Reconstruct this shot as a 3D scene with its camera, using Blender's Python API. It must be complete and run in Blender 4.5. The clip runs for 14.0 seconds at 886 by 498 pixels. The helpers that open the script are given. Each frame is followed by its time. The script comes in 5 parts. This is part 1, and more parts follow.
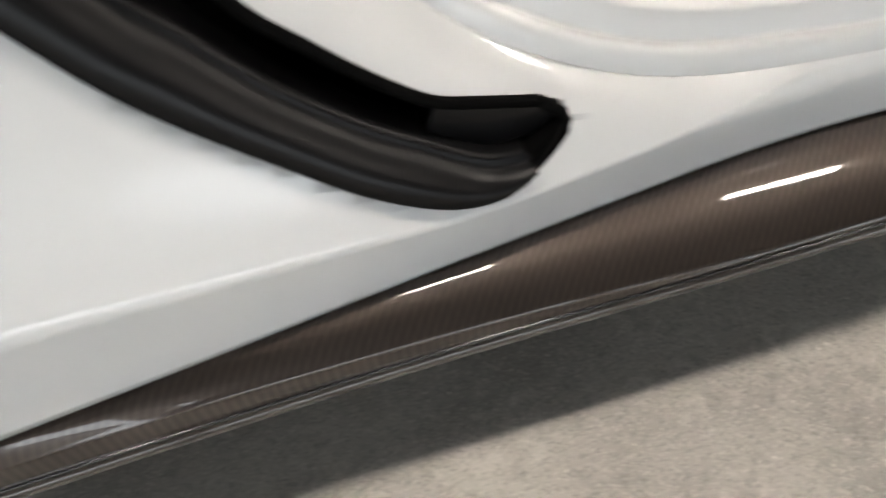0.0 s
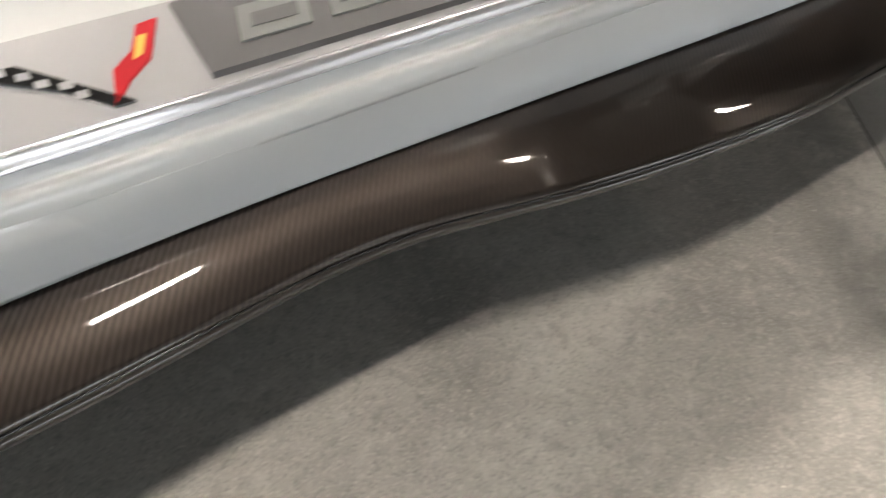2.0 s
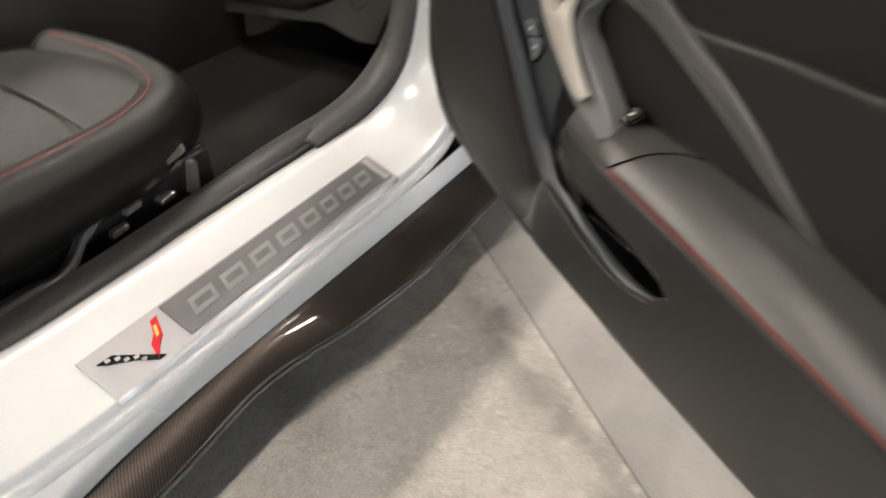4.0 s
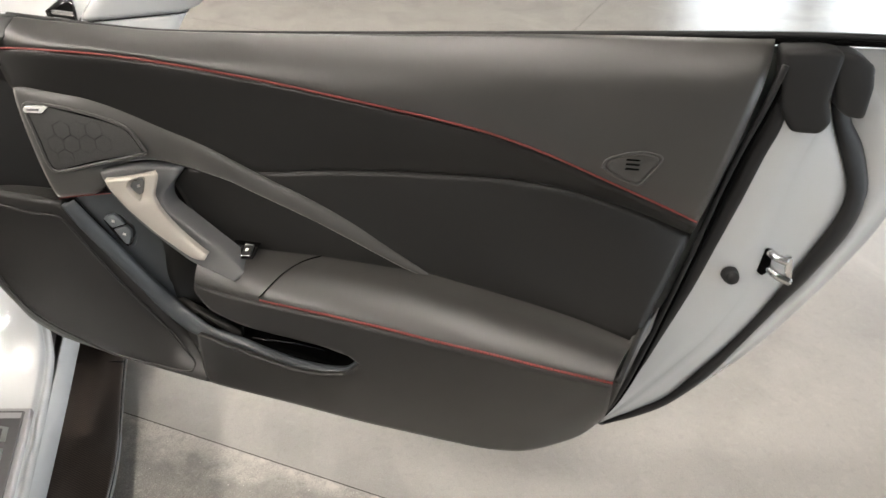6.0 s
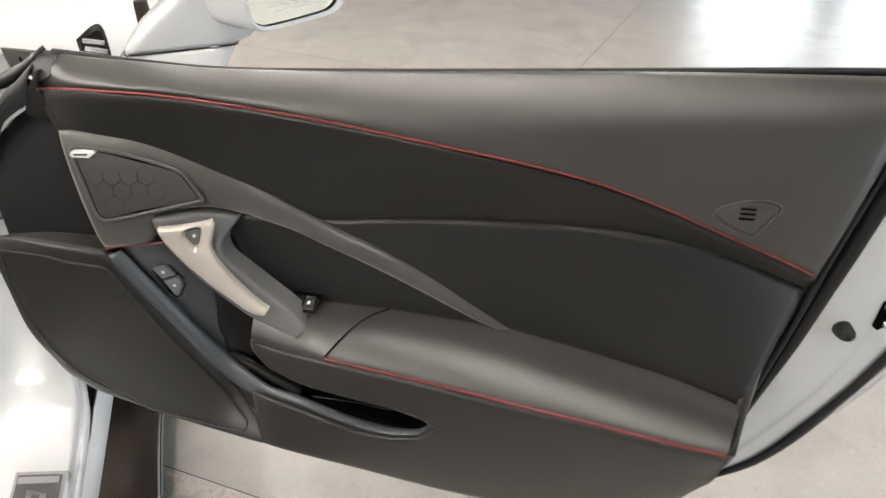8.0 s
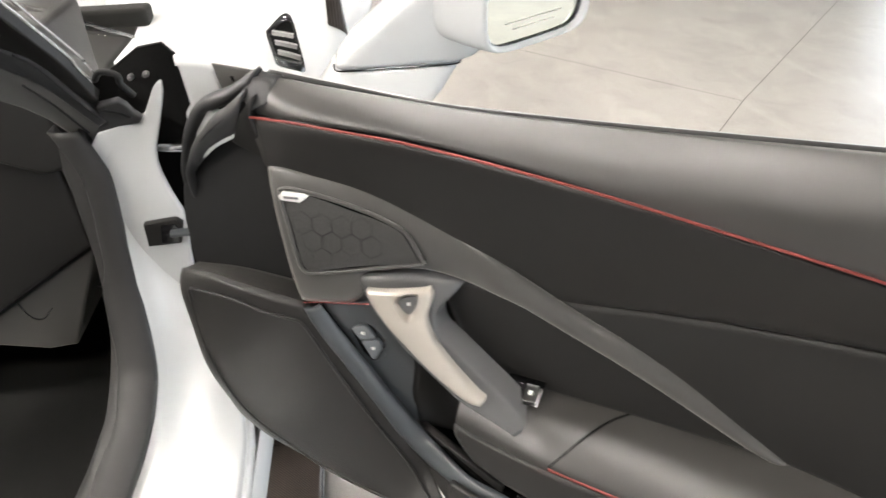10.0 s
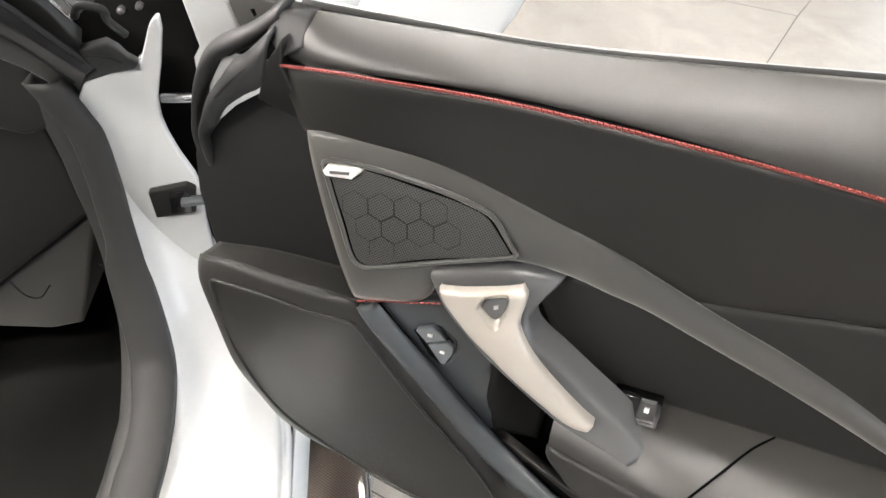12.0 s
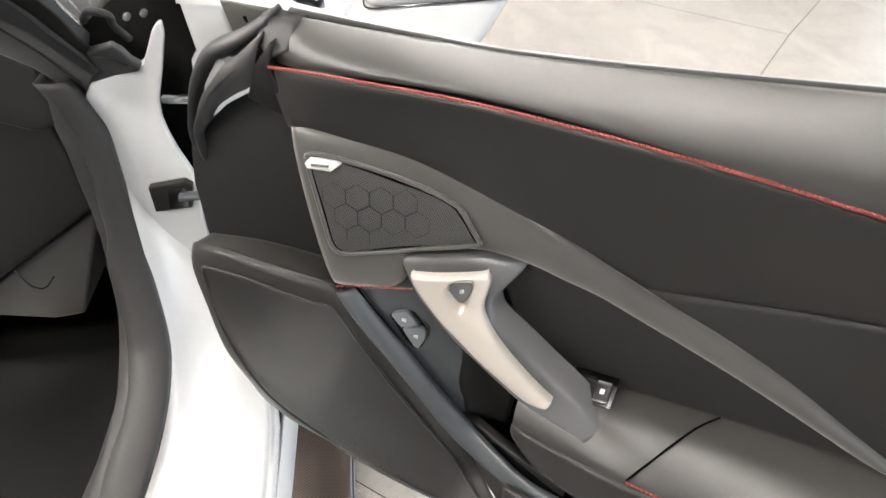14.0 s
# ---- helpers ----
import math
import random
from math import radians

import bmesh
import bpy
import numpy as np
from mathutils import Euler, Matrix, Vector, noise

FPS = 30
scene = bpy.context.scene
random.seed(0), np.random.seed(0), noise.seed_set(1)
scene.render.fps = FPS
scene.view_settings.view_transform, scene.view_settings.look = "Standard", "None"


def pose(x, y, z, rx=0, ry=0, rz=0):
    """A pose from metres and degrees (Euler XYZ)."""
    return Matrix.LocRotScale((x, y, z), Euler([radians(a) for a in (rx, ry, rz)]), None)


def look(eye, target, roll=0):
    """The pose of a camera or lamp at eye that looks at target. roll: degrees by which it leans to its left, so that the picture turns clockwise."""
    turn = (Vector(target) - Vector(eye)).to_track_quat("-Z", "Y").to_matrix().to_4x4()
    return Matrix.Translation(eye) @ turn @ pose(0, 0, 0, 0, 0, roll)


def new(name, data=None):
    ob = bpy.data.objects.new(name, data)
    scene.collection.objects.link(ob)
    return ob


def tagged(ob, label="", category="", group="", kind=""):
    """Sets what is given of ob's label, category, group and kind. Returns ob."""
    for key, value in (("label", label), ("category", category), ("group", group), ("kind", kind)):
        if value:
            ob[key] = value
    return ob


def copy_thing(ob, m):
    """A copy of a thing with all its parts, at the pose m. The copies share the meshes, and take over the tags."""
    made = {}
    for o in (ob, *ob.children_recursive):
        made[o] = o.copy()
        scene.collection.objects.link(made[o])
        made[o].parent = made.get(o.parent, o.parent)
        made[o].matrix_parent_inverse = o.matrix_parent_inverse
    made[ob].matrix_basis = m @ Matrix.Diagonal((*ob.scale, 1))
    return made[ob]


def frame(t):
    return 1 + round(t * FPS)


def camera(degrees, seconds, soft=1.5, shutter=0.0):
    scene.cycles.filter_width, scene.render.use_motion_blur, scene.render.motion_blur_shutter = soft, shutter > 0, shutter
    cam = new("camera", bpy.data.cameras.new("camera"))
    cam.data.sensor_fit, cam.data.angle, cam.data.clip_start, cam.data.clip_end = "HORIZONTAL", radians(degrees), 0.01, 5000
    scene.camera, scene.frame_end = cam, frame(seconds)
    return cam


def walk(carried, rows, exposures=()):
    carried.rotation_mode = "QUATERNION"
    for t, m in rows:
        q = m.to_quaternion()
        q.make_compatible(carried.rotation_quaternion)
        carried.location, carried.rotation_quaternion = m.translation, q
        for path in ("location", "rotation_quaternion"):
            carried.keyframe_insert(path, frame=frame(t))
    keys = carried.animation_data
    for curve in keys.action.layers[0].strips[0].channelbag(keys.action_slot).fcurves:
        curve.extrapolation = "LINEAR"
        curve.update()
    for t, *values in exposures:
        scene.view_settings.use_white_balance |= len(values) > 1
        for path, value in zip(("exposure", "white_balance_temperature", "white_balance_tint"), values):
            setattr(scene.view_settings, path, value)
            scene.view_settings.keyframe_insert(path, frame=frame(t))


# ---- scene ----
cam = camera(63.8, 14.0, shutter=0.5)
PATH = [
    (0, (-0.251, -0.255, 0.492), (-0.075, 1.035, -1.026), -7.4),
    (0.5, (-0.145, -0.255, 0.476), (0.126, 1.002, -1.056), -5.7),
    (1, (-0.05, -0.27, 0.484), (0.43, 0.935, -1.038), -2.0),
    (1.5, (0.042, -0.299, 0.493), (0.715, 0.885, -0.972), 0.8),
    (2, (0.098, -0.317, 0.504), (0.941, 0.802, -0.923), 2.8),
    (2.5, (0.15, -0.346, 0.541), (1.123, 0.665, -0.884), 5.1),
    (3, (0.154, -0.373, 0.586), (1.254, 0.53, -0.819), 7.3),
    (3.5, (-0.019, -0.463, 0.728), (1.194, 0.399, -0.608), 5.1),
    (3.7, (-0.103, -0.518, 0.849), (1.148, 0.332, -0.46), 3.9),
    (4, (-0.242, -0.563, 0.993), (1.148, 0.166, -0.246), 4.6),
    (4.2, (-0.325, -0.61, 1.059), (1.159, 0.01, -0.131), 4.2),
    (6.3, (-0.375, -0.379, 1.17), (1.223, -0.894, 0.083), -1.6),
    (6.5, (-0.37, -0.37, 1.168), (1.236, -0.874, 0.089), -1.9),
    (7, (-0.348, -0.338, 1.173), (1.268, -0.821, 0.098), -2.4),
    (7.2, (-0.329, -0.331, 1.166), (1.295, -0.824, 0.109), -2.0),
    (9.3, (-0.101, -0.332, 1.186), (1.565, -0.637, 0.122), -1.9),
    (9.5, (-0.077, -0.305, 1.188), (1.596, -0.551, 0.119), -1.9),
    (10, (0.009, -0.226, 1.184), (1.671, -0.378, 0.082), -2.1),
    (10.5, (0.102, -0.162, 1.158), (1.726, -0.301, -0.002), -2.6),
    (11, (0.174, -0.145, 1.134), (1.758, -0.277, -0.08), -3.0),
    (11.5, (0.189, -0.163, 1.132), (1.747, -0.281, -0.116), -3.3),
    (12, (0.205, -0.169, 1.128), (1.745, -0.279, -0.144), -3.9),
    (12.5, (0.196, -0.163, 1.127), (1.724, -0.276, -0.158), -4.5),
    (13, (0.179, -0.184, 1.133), (1.71, -0.305, -0.149), -4.7),
    (13.5, (0.168, -0.192, 1.123), (1.706, -0.305, -0.15), -4.6),
    (14, (0.144, -0.195, 1.143), (1.709, -0.297, -0.098), -3.2),
]
walk(cam, [(t, look(eye, target, roll)) for t, eye, target, roll in PATH], [(0, 0.36, 6700, 12), (0.5, 0.34, 6700, 12), (1, 0.12, 6680, 11), (2, 0.15, 6680, 11), (3, 0.18, 6680, 11), (4, 0.34, 6700, 12), (6.3, 0.42, 6500, 11), (9.3, 0.7, 6400, 11), (11, 0.93, 6350, 11), (14, 1.02, 6300, 11)])

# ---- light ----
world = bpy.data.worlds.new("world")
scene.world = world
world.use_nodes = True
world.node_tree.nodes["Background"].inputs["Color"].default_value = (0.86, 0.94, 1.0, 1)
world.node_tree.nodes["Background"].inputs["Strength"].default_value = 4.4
LAMP_POWER = 116.0
scene.view_settings.exposure = 0.0


# ---- materials ----
def material(name, color, rough=0.5, metal=0.0, coat=0.0, noise_scale=40.0, vary=0.1, bump=0.0, bump_scale=200.0, stain=0.0, spec=0.5, sheen=0.0):
    """A principled surface with two scales of colour variation and fine relief."""
    m = bpy.data.materials.new(name)
    m.use_nodes = True
    n, l = m.node_tree.nodes, m.node_tree.links
    b = n["Principled BSDF"]
    b.inputs["Roughness"].default_value, b.inputs["Metallic"].default_value = rough, metal
    b.inputs["Coat Weight"].default_value, b.inputs["Coat Roughness"].default_value = coat, 0.04
    b.inputs["Specular IOR Level"].default_value = spec
    b.inputs["Sheen Weight"].default_value, b.inputs["Sheen Roughness"].default_value = sheen, 0.45
    b.inputs["Sheen Tint"].default_value = (1.0, 0.96, 0.90, 1)
    geo = n.new("ShaderNodeTexCoord")
    fine, broad = n.new("ShaderNodeTexNoise"), n.new("ShaderNodeTexNoise")
    fine.inputs["Scale"].default_value, broad.inputs["Scale"].default_value = noise_scale, noise_scale / 9
    fine.inputs["Detail"].default_value = 5
    l.new(geo.outputs["Object"], fine.inputs["Vector"])
    l.new(geo.outputs["Object"], broad.inputs["Vector"])
    mix = n.new("ShaderNodeMix")
    mix.data_type = "RGBA"
    lo, hi = [c * (1 - vary) for c in color], [min(1, c * (1 + vary)) for c in color]
    mix.inputs["A"].default_value, mix.inputs["B"].default_value = (*lo, 1), (*hi, 1)
    add = n.new("ShaderNodeMath")
    add.operation = "MULTIPLY_ADD"
    l.new(broad.outputs["Fac"], add.inputs[0])
    add.inputs[1].default_value = 0.6
    half = n.new("ShaderNodeMath")
    half.operation = "MULTIPLY"
    half.inputs[1].default_value = 0.4
    l.new(fine.outputs["Fac"], half.inputs[0])
    l.new(half.outputs[0], add.inputs[2])
    l.new(add.outputs[0], mix.inputs["Factor"])
    l.new(mix.outputs["Result"], b.inputs["Base Color"])
    if stain:
        r = n.new("ShaderNodeMapRange")
        r.inputs["To Min"].default_value, r.inputs["To Max"].default_value = max(0.02, rough - stain), rough + stain
        l.new(broad.outputs["Fac"], r.inputs["Value"])
        l.new(r.outputs["Result"], b.inputs["Roughness"])
    if bump:
        grain = n.new("ShaderNodeTexNoise")
        grain.inputs["Scale"].default_value = bump_scale
        grain.inputs["Detail"].default_value = 3
        l.new(geo.outputs["Object"], grain.inputs["Vector"])
        bp = n.new("ShaderNodeBump")
        bp.inputs["Strength"].default_value, bp.inputs["Distance"].default_value = bump, 0.0008
        l.new(grain.outputs["Fac"], bp.inputs["Height"])
        l.new(bp.outputs["Normal"], b.inputs["Normal"])
    return m


def carbon_material(name):
    """Twill weave of dark fibre under clear lacquer."""
    m = bpy.data.materials.new(name)
    m.use_nodes = True
    n, l = m.node_tree.nodes, m.node_tree.links
    b = n["Principled BSDF"]
    co = n.new("ShaderNodeTexCoord")
    turn = n.new("ShaderNodeMapping")
    turn.inputs["Rotation"].default_value = (0, 0, radians(38))
    l.new(co.outputs["Object"], turn.inputs["Vector"])
    wave = n.new("ShaderNodeTexWave")
    wave.inputs["Scale"].default_value, wave.inputs["Distortion"].default_value = 78, 0.4
    wave.inputs["Detail"].default_value = 1
    l.new(turn.outputs["Vector"], wave.inputs["Vector"])
    cross = n.new("ShaderNodeMapping")
    cross.inputs["Rotation"].default_value = (0, 0, radians(52))
    l.new(co.outputs["Object"], cross.inputs["Vector"])
    second = n.new("ShaderNodeTexWave")
    second.inputs["Scale"].default_value = 128
    l.new(cross.outputs["Vector"], second.inputs["Vector"])
    ramp = n.new("ShaderNodeValToRGB")
    ramp.color_ramp.elements[0].position, ramp.color_ramp.elements[1].position = 0.35, 0.75
    ramp.color_ramp.elements[0].color = (0.030, 0.0235, 0.020, 1)
    ramp.color_ramp.elements[1].color = (0.066, 0.051, 0.043, 1)
    mul = n.new("ShaderNodeMath")
    mul.operation = "MULTIPLY_ADD"
    mul.inputs[1].default_value = 0.25
    l.new(second.outputs["Fac"], mul.inputs[0])
    l.new(wave.outputs["Fac"], mul.inputs[2])
    l.new(mul.outputs[0], ramp.inputs["Fac"])
    l.new(ramp.outputs["Color"], b.inputs["Base Color"])
    b.inputs["Roughness"].default_value, b.inputs["Metallic"].default_value = 0.40, 0.80
    b.inputs["Coat Weight"].default_value, b.inputs["Coat Roughness"].default_value = 1.0, 0.035
    return m


def floor_material(name, base, rough, share, cloud, peel=260.0, depth=0.0008):
    """Coated concrete: trowel clouds, wiped smudges, fine grain, sparse pale specks of several sizes."""
    m = material(name, base, rough, noise_scale=26.0, vary=0.06, bump=0.9, bump_scale=peel)
    n, l = m.node_tree.nodes, m.node_tree.links
    n["Bump"].inputs["Distance"].default_value = depth
    b = n["Principled BSDF"]
    co = n.new("ShaderNodeTexCoord")
    color = b.inputs["Base Color"].links[0].from_socket

    def over(mask, tint, by):
        nonlocal color
        k = n.new("ShaderNodeMath")
        k.operation = "MULTIPLY"
        k.inputs[1].default_value = by
        l.new(mask, k.inputs[0])
        mix = n.new("ShaderNodeMix")
        mix.data_type = "RGBA"
        mix.inputs["B"].default_value = (*tint, 1)
        l.new(color, mix.inputs["A"])
        l.new(k.outputs[0], mix.inputs["Factor"])
        l.new(mix.outputs["Result"], b.inputs["Base Color"])
        color = mix.outputs["Result"]

    def noise(scale, detail, lo, hi, distort=0.0, stretch=None):
        t = n.new("ShaderNodeTexNoise")
        t.inputs["Scale"].default_value, t.inputs["Detail"].default_value, t.inputs["Distortion"].default_value = scale, detail, distort
        if stretch:
            mp = n.new("ShaderNodeMapping")
            mp.inputs["Rotation"].default_value, mp.inputs["Scale"].default_value = (0, 0, radians(-51)), stretch
            l.new(co.outputs["Object"], mp.inputs["Vector"])
            l.new(mp.outputs["Vector"], t.inputs["Vector"])
        else:
            l.new(co.outputs["Object"], t.inputs["Vector"])
        r = n.new("ShaderNodeMapRange")
        r.interpolation_type = "SMOOTHSTEP"
        r.inputs["From Min"].default_value, r.inputs["From Max"].default_value = lo, hi
        l.new(t.outputs["Fac"], r.inputs["Value"])
        return r.outputs["Result"]

    dark, pale = tuple(c * 0.45 for c in base), tuple(min(0.8, c * 1.5) for c in base)
    over(noise(4.5, 8, 0.42, 0.72, 0.6), dark, 0.55 * cloud)
    over(noise(2.0, 6, 0.48, 0.70, 1.2, (1.0, 2.6, 1.0)), pale, 0.45 * cloud)
    over(noise(420, 3, 0.50, 0.70), pale, 0.55 * cloud)
    over(noise(330, 3, 0.50, 0.70), dark, 0.50 * cloud)
    over(noise(70, 5, 0.52, 0.70), dark, 0.30 * cloud)
    over(noise(55, 5, 0.54, 0.70, 0.8), pale, 0.30 * cloud)
    if share:
        # dirt wiped along the joint, pale filler at its edge
        dot = n.new("ShaderNodeVectorMath")
        dot.operation = "DOT_PRODUCT"
        dot.inputs[1].default_value = (-0.777, 0.63, 0.0)
        l.new(co.outputs["Object"], dot.inputs[0])

        def band(lo, full, fall, end):
            sides = []
            for a, z, x, y in ((lo, full, 0.0, 1.0), (fall, end, 1.0, 0.0)):
                r = n.new("ShaderNodeMapRange")
                r.interpolation_type = "SMOOTHSTEP"
                r.inputs["From Min"].default_value, r.inputs["From Max"].default_value = a - 0.755, z - 0.755
                r.inputs["To Min"].default_value, r.inputs["To Max"].default_value = x, y
                l.new(dot.outputs["Value"], r.inputs["Value"])
                sides.append(r.outputs["Result"])
            return sides

        def product(*parts):
            out = parts[0]
            for p in parts[1:]:
                k = n.new("ShaderNodeMath")
                k.operation = "MULTIPLY"
                l.new(out, k.inputs[0])
                l.new(p, k.inputs[1])
                out = k.outputs[0]
            return out

        over(product(*band(0.012, 0.05, 0.07, 0.15), noise(9, 4, 0.34, 0.60, 0.5)), tuple(c * 0.42 for c in base), 0.6)
        over(product(*band(-0.002, 0.001, 0.008, 0.022), noise(30, 4, 0.50, 0.62)), (0.66, 0.62, 0.56), 0.8)
        over(noise(16, 6, 0.58, 0.75, 0.4), dark, 0.2)
    for scale, size in ((60, 0.10), (170, 0.20)) if share else ():
        cells = n.new("ShaderNodeTexVoronoi")
        cells.inputs["Scale"].default_value = scale
        l.new(co.outputs["Object"], cells.inputs["Vector"])
        dot = n.new("ShaderNodeMath")
        dot.operation = "LESS_THAN"
        dot.inputs[1].default_value = size
        l.new(cells.outputs["Distance"], dot.inputs[0])
        split = n.new("ShaderNodeSeparateColor")
        l.new(cells.outputs["Color"], split.inputs["Color"])
        rare = n.new("ShaderNodeMath")
        rare.operation = "LESS_THAN"
        rare.inputs[1].default_value = share
        l.new(split.outputs["Red"], rare.inputs[0])
        both = n.new("ShaderNodeMath")
        both.operation = "MULTIPLY"
        l.new(dot.outputs[0], both.inputs[0])
        l.new(rare.outputs[0], both.inputs[1])
        fade = n.new("ShaderNodeMath")
        fade.operation = "MULTIPLY"
        l.new(both.outputs[0], fade.inputs[0])
        l.new(split.outputs["Green"], fade.inputs[1])
        over(fade.outputs[0], (0.8, 0.77, 0.70), 1.0)
    return m


def glow(name, color, strength):
    m = bpy.data.materials.new(name)
    m.use_nodes = True
    b = m.node_tree.nodes["Principled BSDF"]
    b.inputs["Emission Color"].default_value, b.inputs["Emission Strength"].default_value = (*color, 1), strength
    return m


def glass_material(name, color=(0.9, 0.95, 0.93), rough=0.0):
    m = bpy.data.materials.new(name)
    m.use_nodes = True
    b = m.node_tree.nodes["Principled BSDF"]
    b.inputs["Base Color"].default_value = (*color, 1)
    b.inputs["Transmission Weight"].default_value, b.inputs["Roughness"].default_value = 1.0, rough
    b.inputs["IOR"].default_value = 1.45
    return m


WHITE = material("white_paint", (0.60, 0.615, 0.62), 0.26, coat=0.6, noise_scale=12, vary=0.012)
CARBON = carbon_material("carbon_weave")
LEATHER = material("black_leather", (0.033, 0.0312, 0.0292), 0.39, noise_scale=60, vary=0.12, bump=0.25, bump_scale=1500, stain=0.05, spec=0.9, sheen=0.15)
# Darker than LEATHER: shade on the upright door panels is put in the colour.
SHADED_PANEL = material("shaded_black_panel", (0.015, 0.0142, 0.0135), 0.44, noise_scale=90, vary=0.15, bump=0.2, bump_scale=1500, stain=0.05, spec=0.42, sheen=0.05)
SOFT = material("black_soft_plastic", (0.023, 0.022, 0.021), 0.42, noise_scale=60, vary=0.15, bump=0.35, bump_scale=1200, stain=0.05, spec=0.40, sheen=0.05)
TRIM = material("dark_matt_trim", (0.031, 0.0302, 0.0298), 0.50, noise_scale=60, vary=0.12, bump=0.35, bump_scale=900, stain=0.04, spec=0.35)
SEAT = material("black_seat_leather", (0.0085, 0.0080, 0.0076), 0.44, noise_scale=70, vary=0.15, bump=0.25, bump_scale=1000, stain=0.06, spec=0.2)
GREY_PLASTIC = material("dark_grey_plastic", (0.066, 0.064, 0.061), 0.34, noise_scale=60, vary=0.12, bump=0.15, bump_scale=600, stain=0.04, sheen=0.45)
SLATE = material("blue_grey_plastic", (0.066, 0.073, 0.080), 0.36, noise_scale=60, vary=0.1, bump=0.1, bump_scale=600)
KEY = material("pale_slate_key", (0.16, 0.175, 0.19), 0.34, noise_scale=60, vary=0.08, bump=0.1, bump_scale=600)
BLADE = material("satin_black_blade", (0.006, 0.006, 0.0065), 0.30, noise_scale=50, vary=0.2, bump=0.05, bump_scale=300, spec=0.16)
GLOSS = material("gloss_black", (0.010, 0.010, 0.011), 0.18, coat=0.5, noise_scale=50, vary=0.2)
SATIN = material("satin_black", (0.011, 0.0105, 0.010), 0.45, noise_scale=50, vary=0.2, bump=0.1, bump_scale=300, spec=0.35)
# Near-black for black parts, and for shade painted into openings and deep recesses.
SHADE_BLACK = material("matt_black_shade", (0.002, 0.002, 0.002), 0.8, spec=0.05, noise_scale=50, vary=0.2)
RUBBER = material("rubber", (0.016, 0.016, 0.0165), 0.55, spec=0.35, noise_scale=60, vary=0.2, bump=0.2, bump_scale=300)
FOLD = material("grey_black_rubber", (0.034, 0.034, 0.035), 0.45, spec=0.4, noise_scale=60, vary=0.2, bump=0.2, bump_scale=300)
CARPET = material("carpet", (0.010, 0.010, 0.0085), 0.95, noise_scale=180, vary=0.5, bump=1.0, bump_scale=700)
TAUPE = material("taupe_metallic", (0.150, 0.150, 0.150), 0.36, metal=0.2, noise_scale=60, vary=0.06)
SILVER = material("champagne_silver", (0.53, 0.492, 0.44), 0.32, metal=0.25, noise_scale=60, vary=0.05)
STEEL = material("bright_steel", (0.72, 0.72, 0.72), 0.22, metal=1.0, noise_scale=60, vary=0.08)
BRUSHED = material("brushed_plate", (0.82, 0.81, 0.83), 0.20, metal=0.6, noise_scale=30, vary=0.05)
DARKPLATE = material("dark_plate", (0.24, 0.235, 0.24), 0.24, metal=0.6, noise_scale=30, vary=0.08)
THREAD = material("red_thread", (0.30, 0.066, 0.058), 0.6, noise_scale=300, vary=0.25)
YELLOW = material("yellow_enamel", (0.75, 0.45, 0.08), 0.3, noise_scale=80, vary=0.1)
RED = material("red_enamel", (0.55, 0.02, 0.03), 0.25, noise_scale=80, vary=0.1)
FLOOR_LIGHT = floor_material("light_floor_coating", (0.46, 0.44, 0.41), 0.17, 0, 0.35, 380.0, 0.0010)
FLOOR_DARK = floor_material("worn_floor_coating", (0.50, 0.475, 0.435), 0.40, 0.05, 1.0, 260.0, 0.0004)
JOINT = material("floor_joint", (0.10, 0.09, 0.08), 0.8)
CEILING = material("ceiling_paint", (0.08, 0.078, 0.076), 0.8, noise_scale=8, vary=0.04)
WALL = material("wall_paint", (0.09, 0.088, 0.084), 0.7, noise_scale=8, vary=0.05, bump=0.1)
MIRROR = material("mirror_glass", (0.54, 0.50, 0.41), 0.02, metal=1.0, vary=0.0)
GLASS = glass_material("tinted_glass", (0.42, 0.43, 0.41))
LACQUER = material("brown_black_lacquer", (0.030, 0.024, 0.020), 0.3, coat=0.8, noise_scale=90, vary=0.3)
LIGHT = glow("lamp_diffuser", (1.0, 0.93, 0.84), LAMP_POWER)
LETTER = material("pale_lettering", (0.22, 0.23, 0.225), 0.30, metal=0.4, noise_scale=30, vary=0.05)
BEIGE = material("mesh_badge", (0.80, 0.78, 0.76), 0.3, metal=0.1)


# ---- mesh helpers ----
def part(name, bm, mat, parent=None, label="", smooth=True):
    """Links a bmesh as one mesh object, under a thing or a part."""
    bmesh.ops.recalc_face_normals(bm, faces=bm.faces)
    me = bpy.data.meshes.new(name)
    bm.to_mesh(me)
    bm.free()
    for m in mat if isinstance(mat, (list, tuple)) else (mat,):
        me.materials.append(m)
    if smooth:
        for p in me.polygons:
            p.use_smooth = True
    ob = new(name, me)
    if parent:
        ob.parent = parent
    if label:
        ob["label"] = label
    return ob


def thing(name, label, category, group="", kind=""):
    return tagged(new(name), label, category, group, kind)


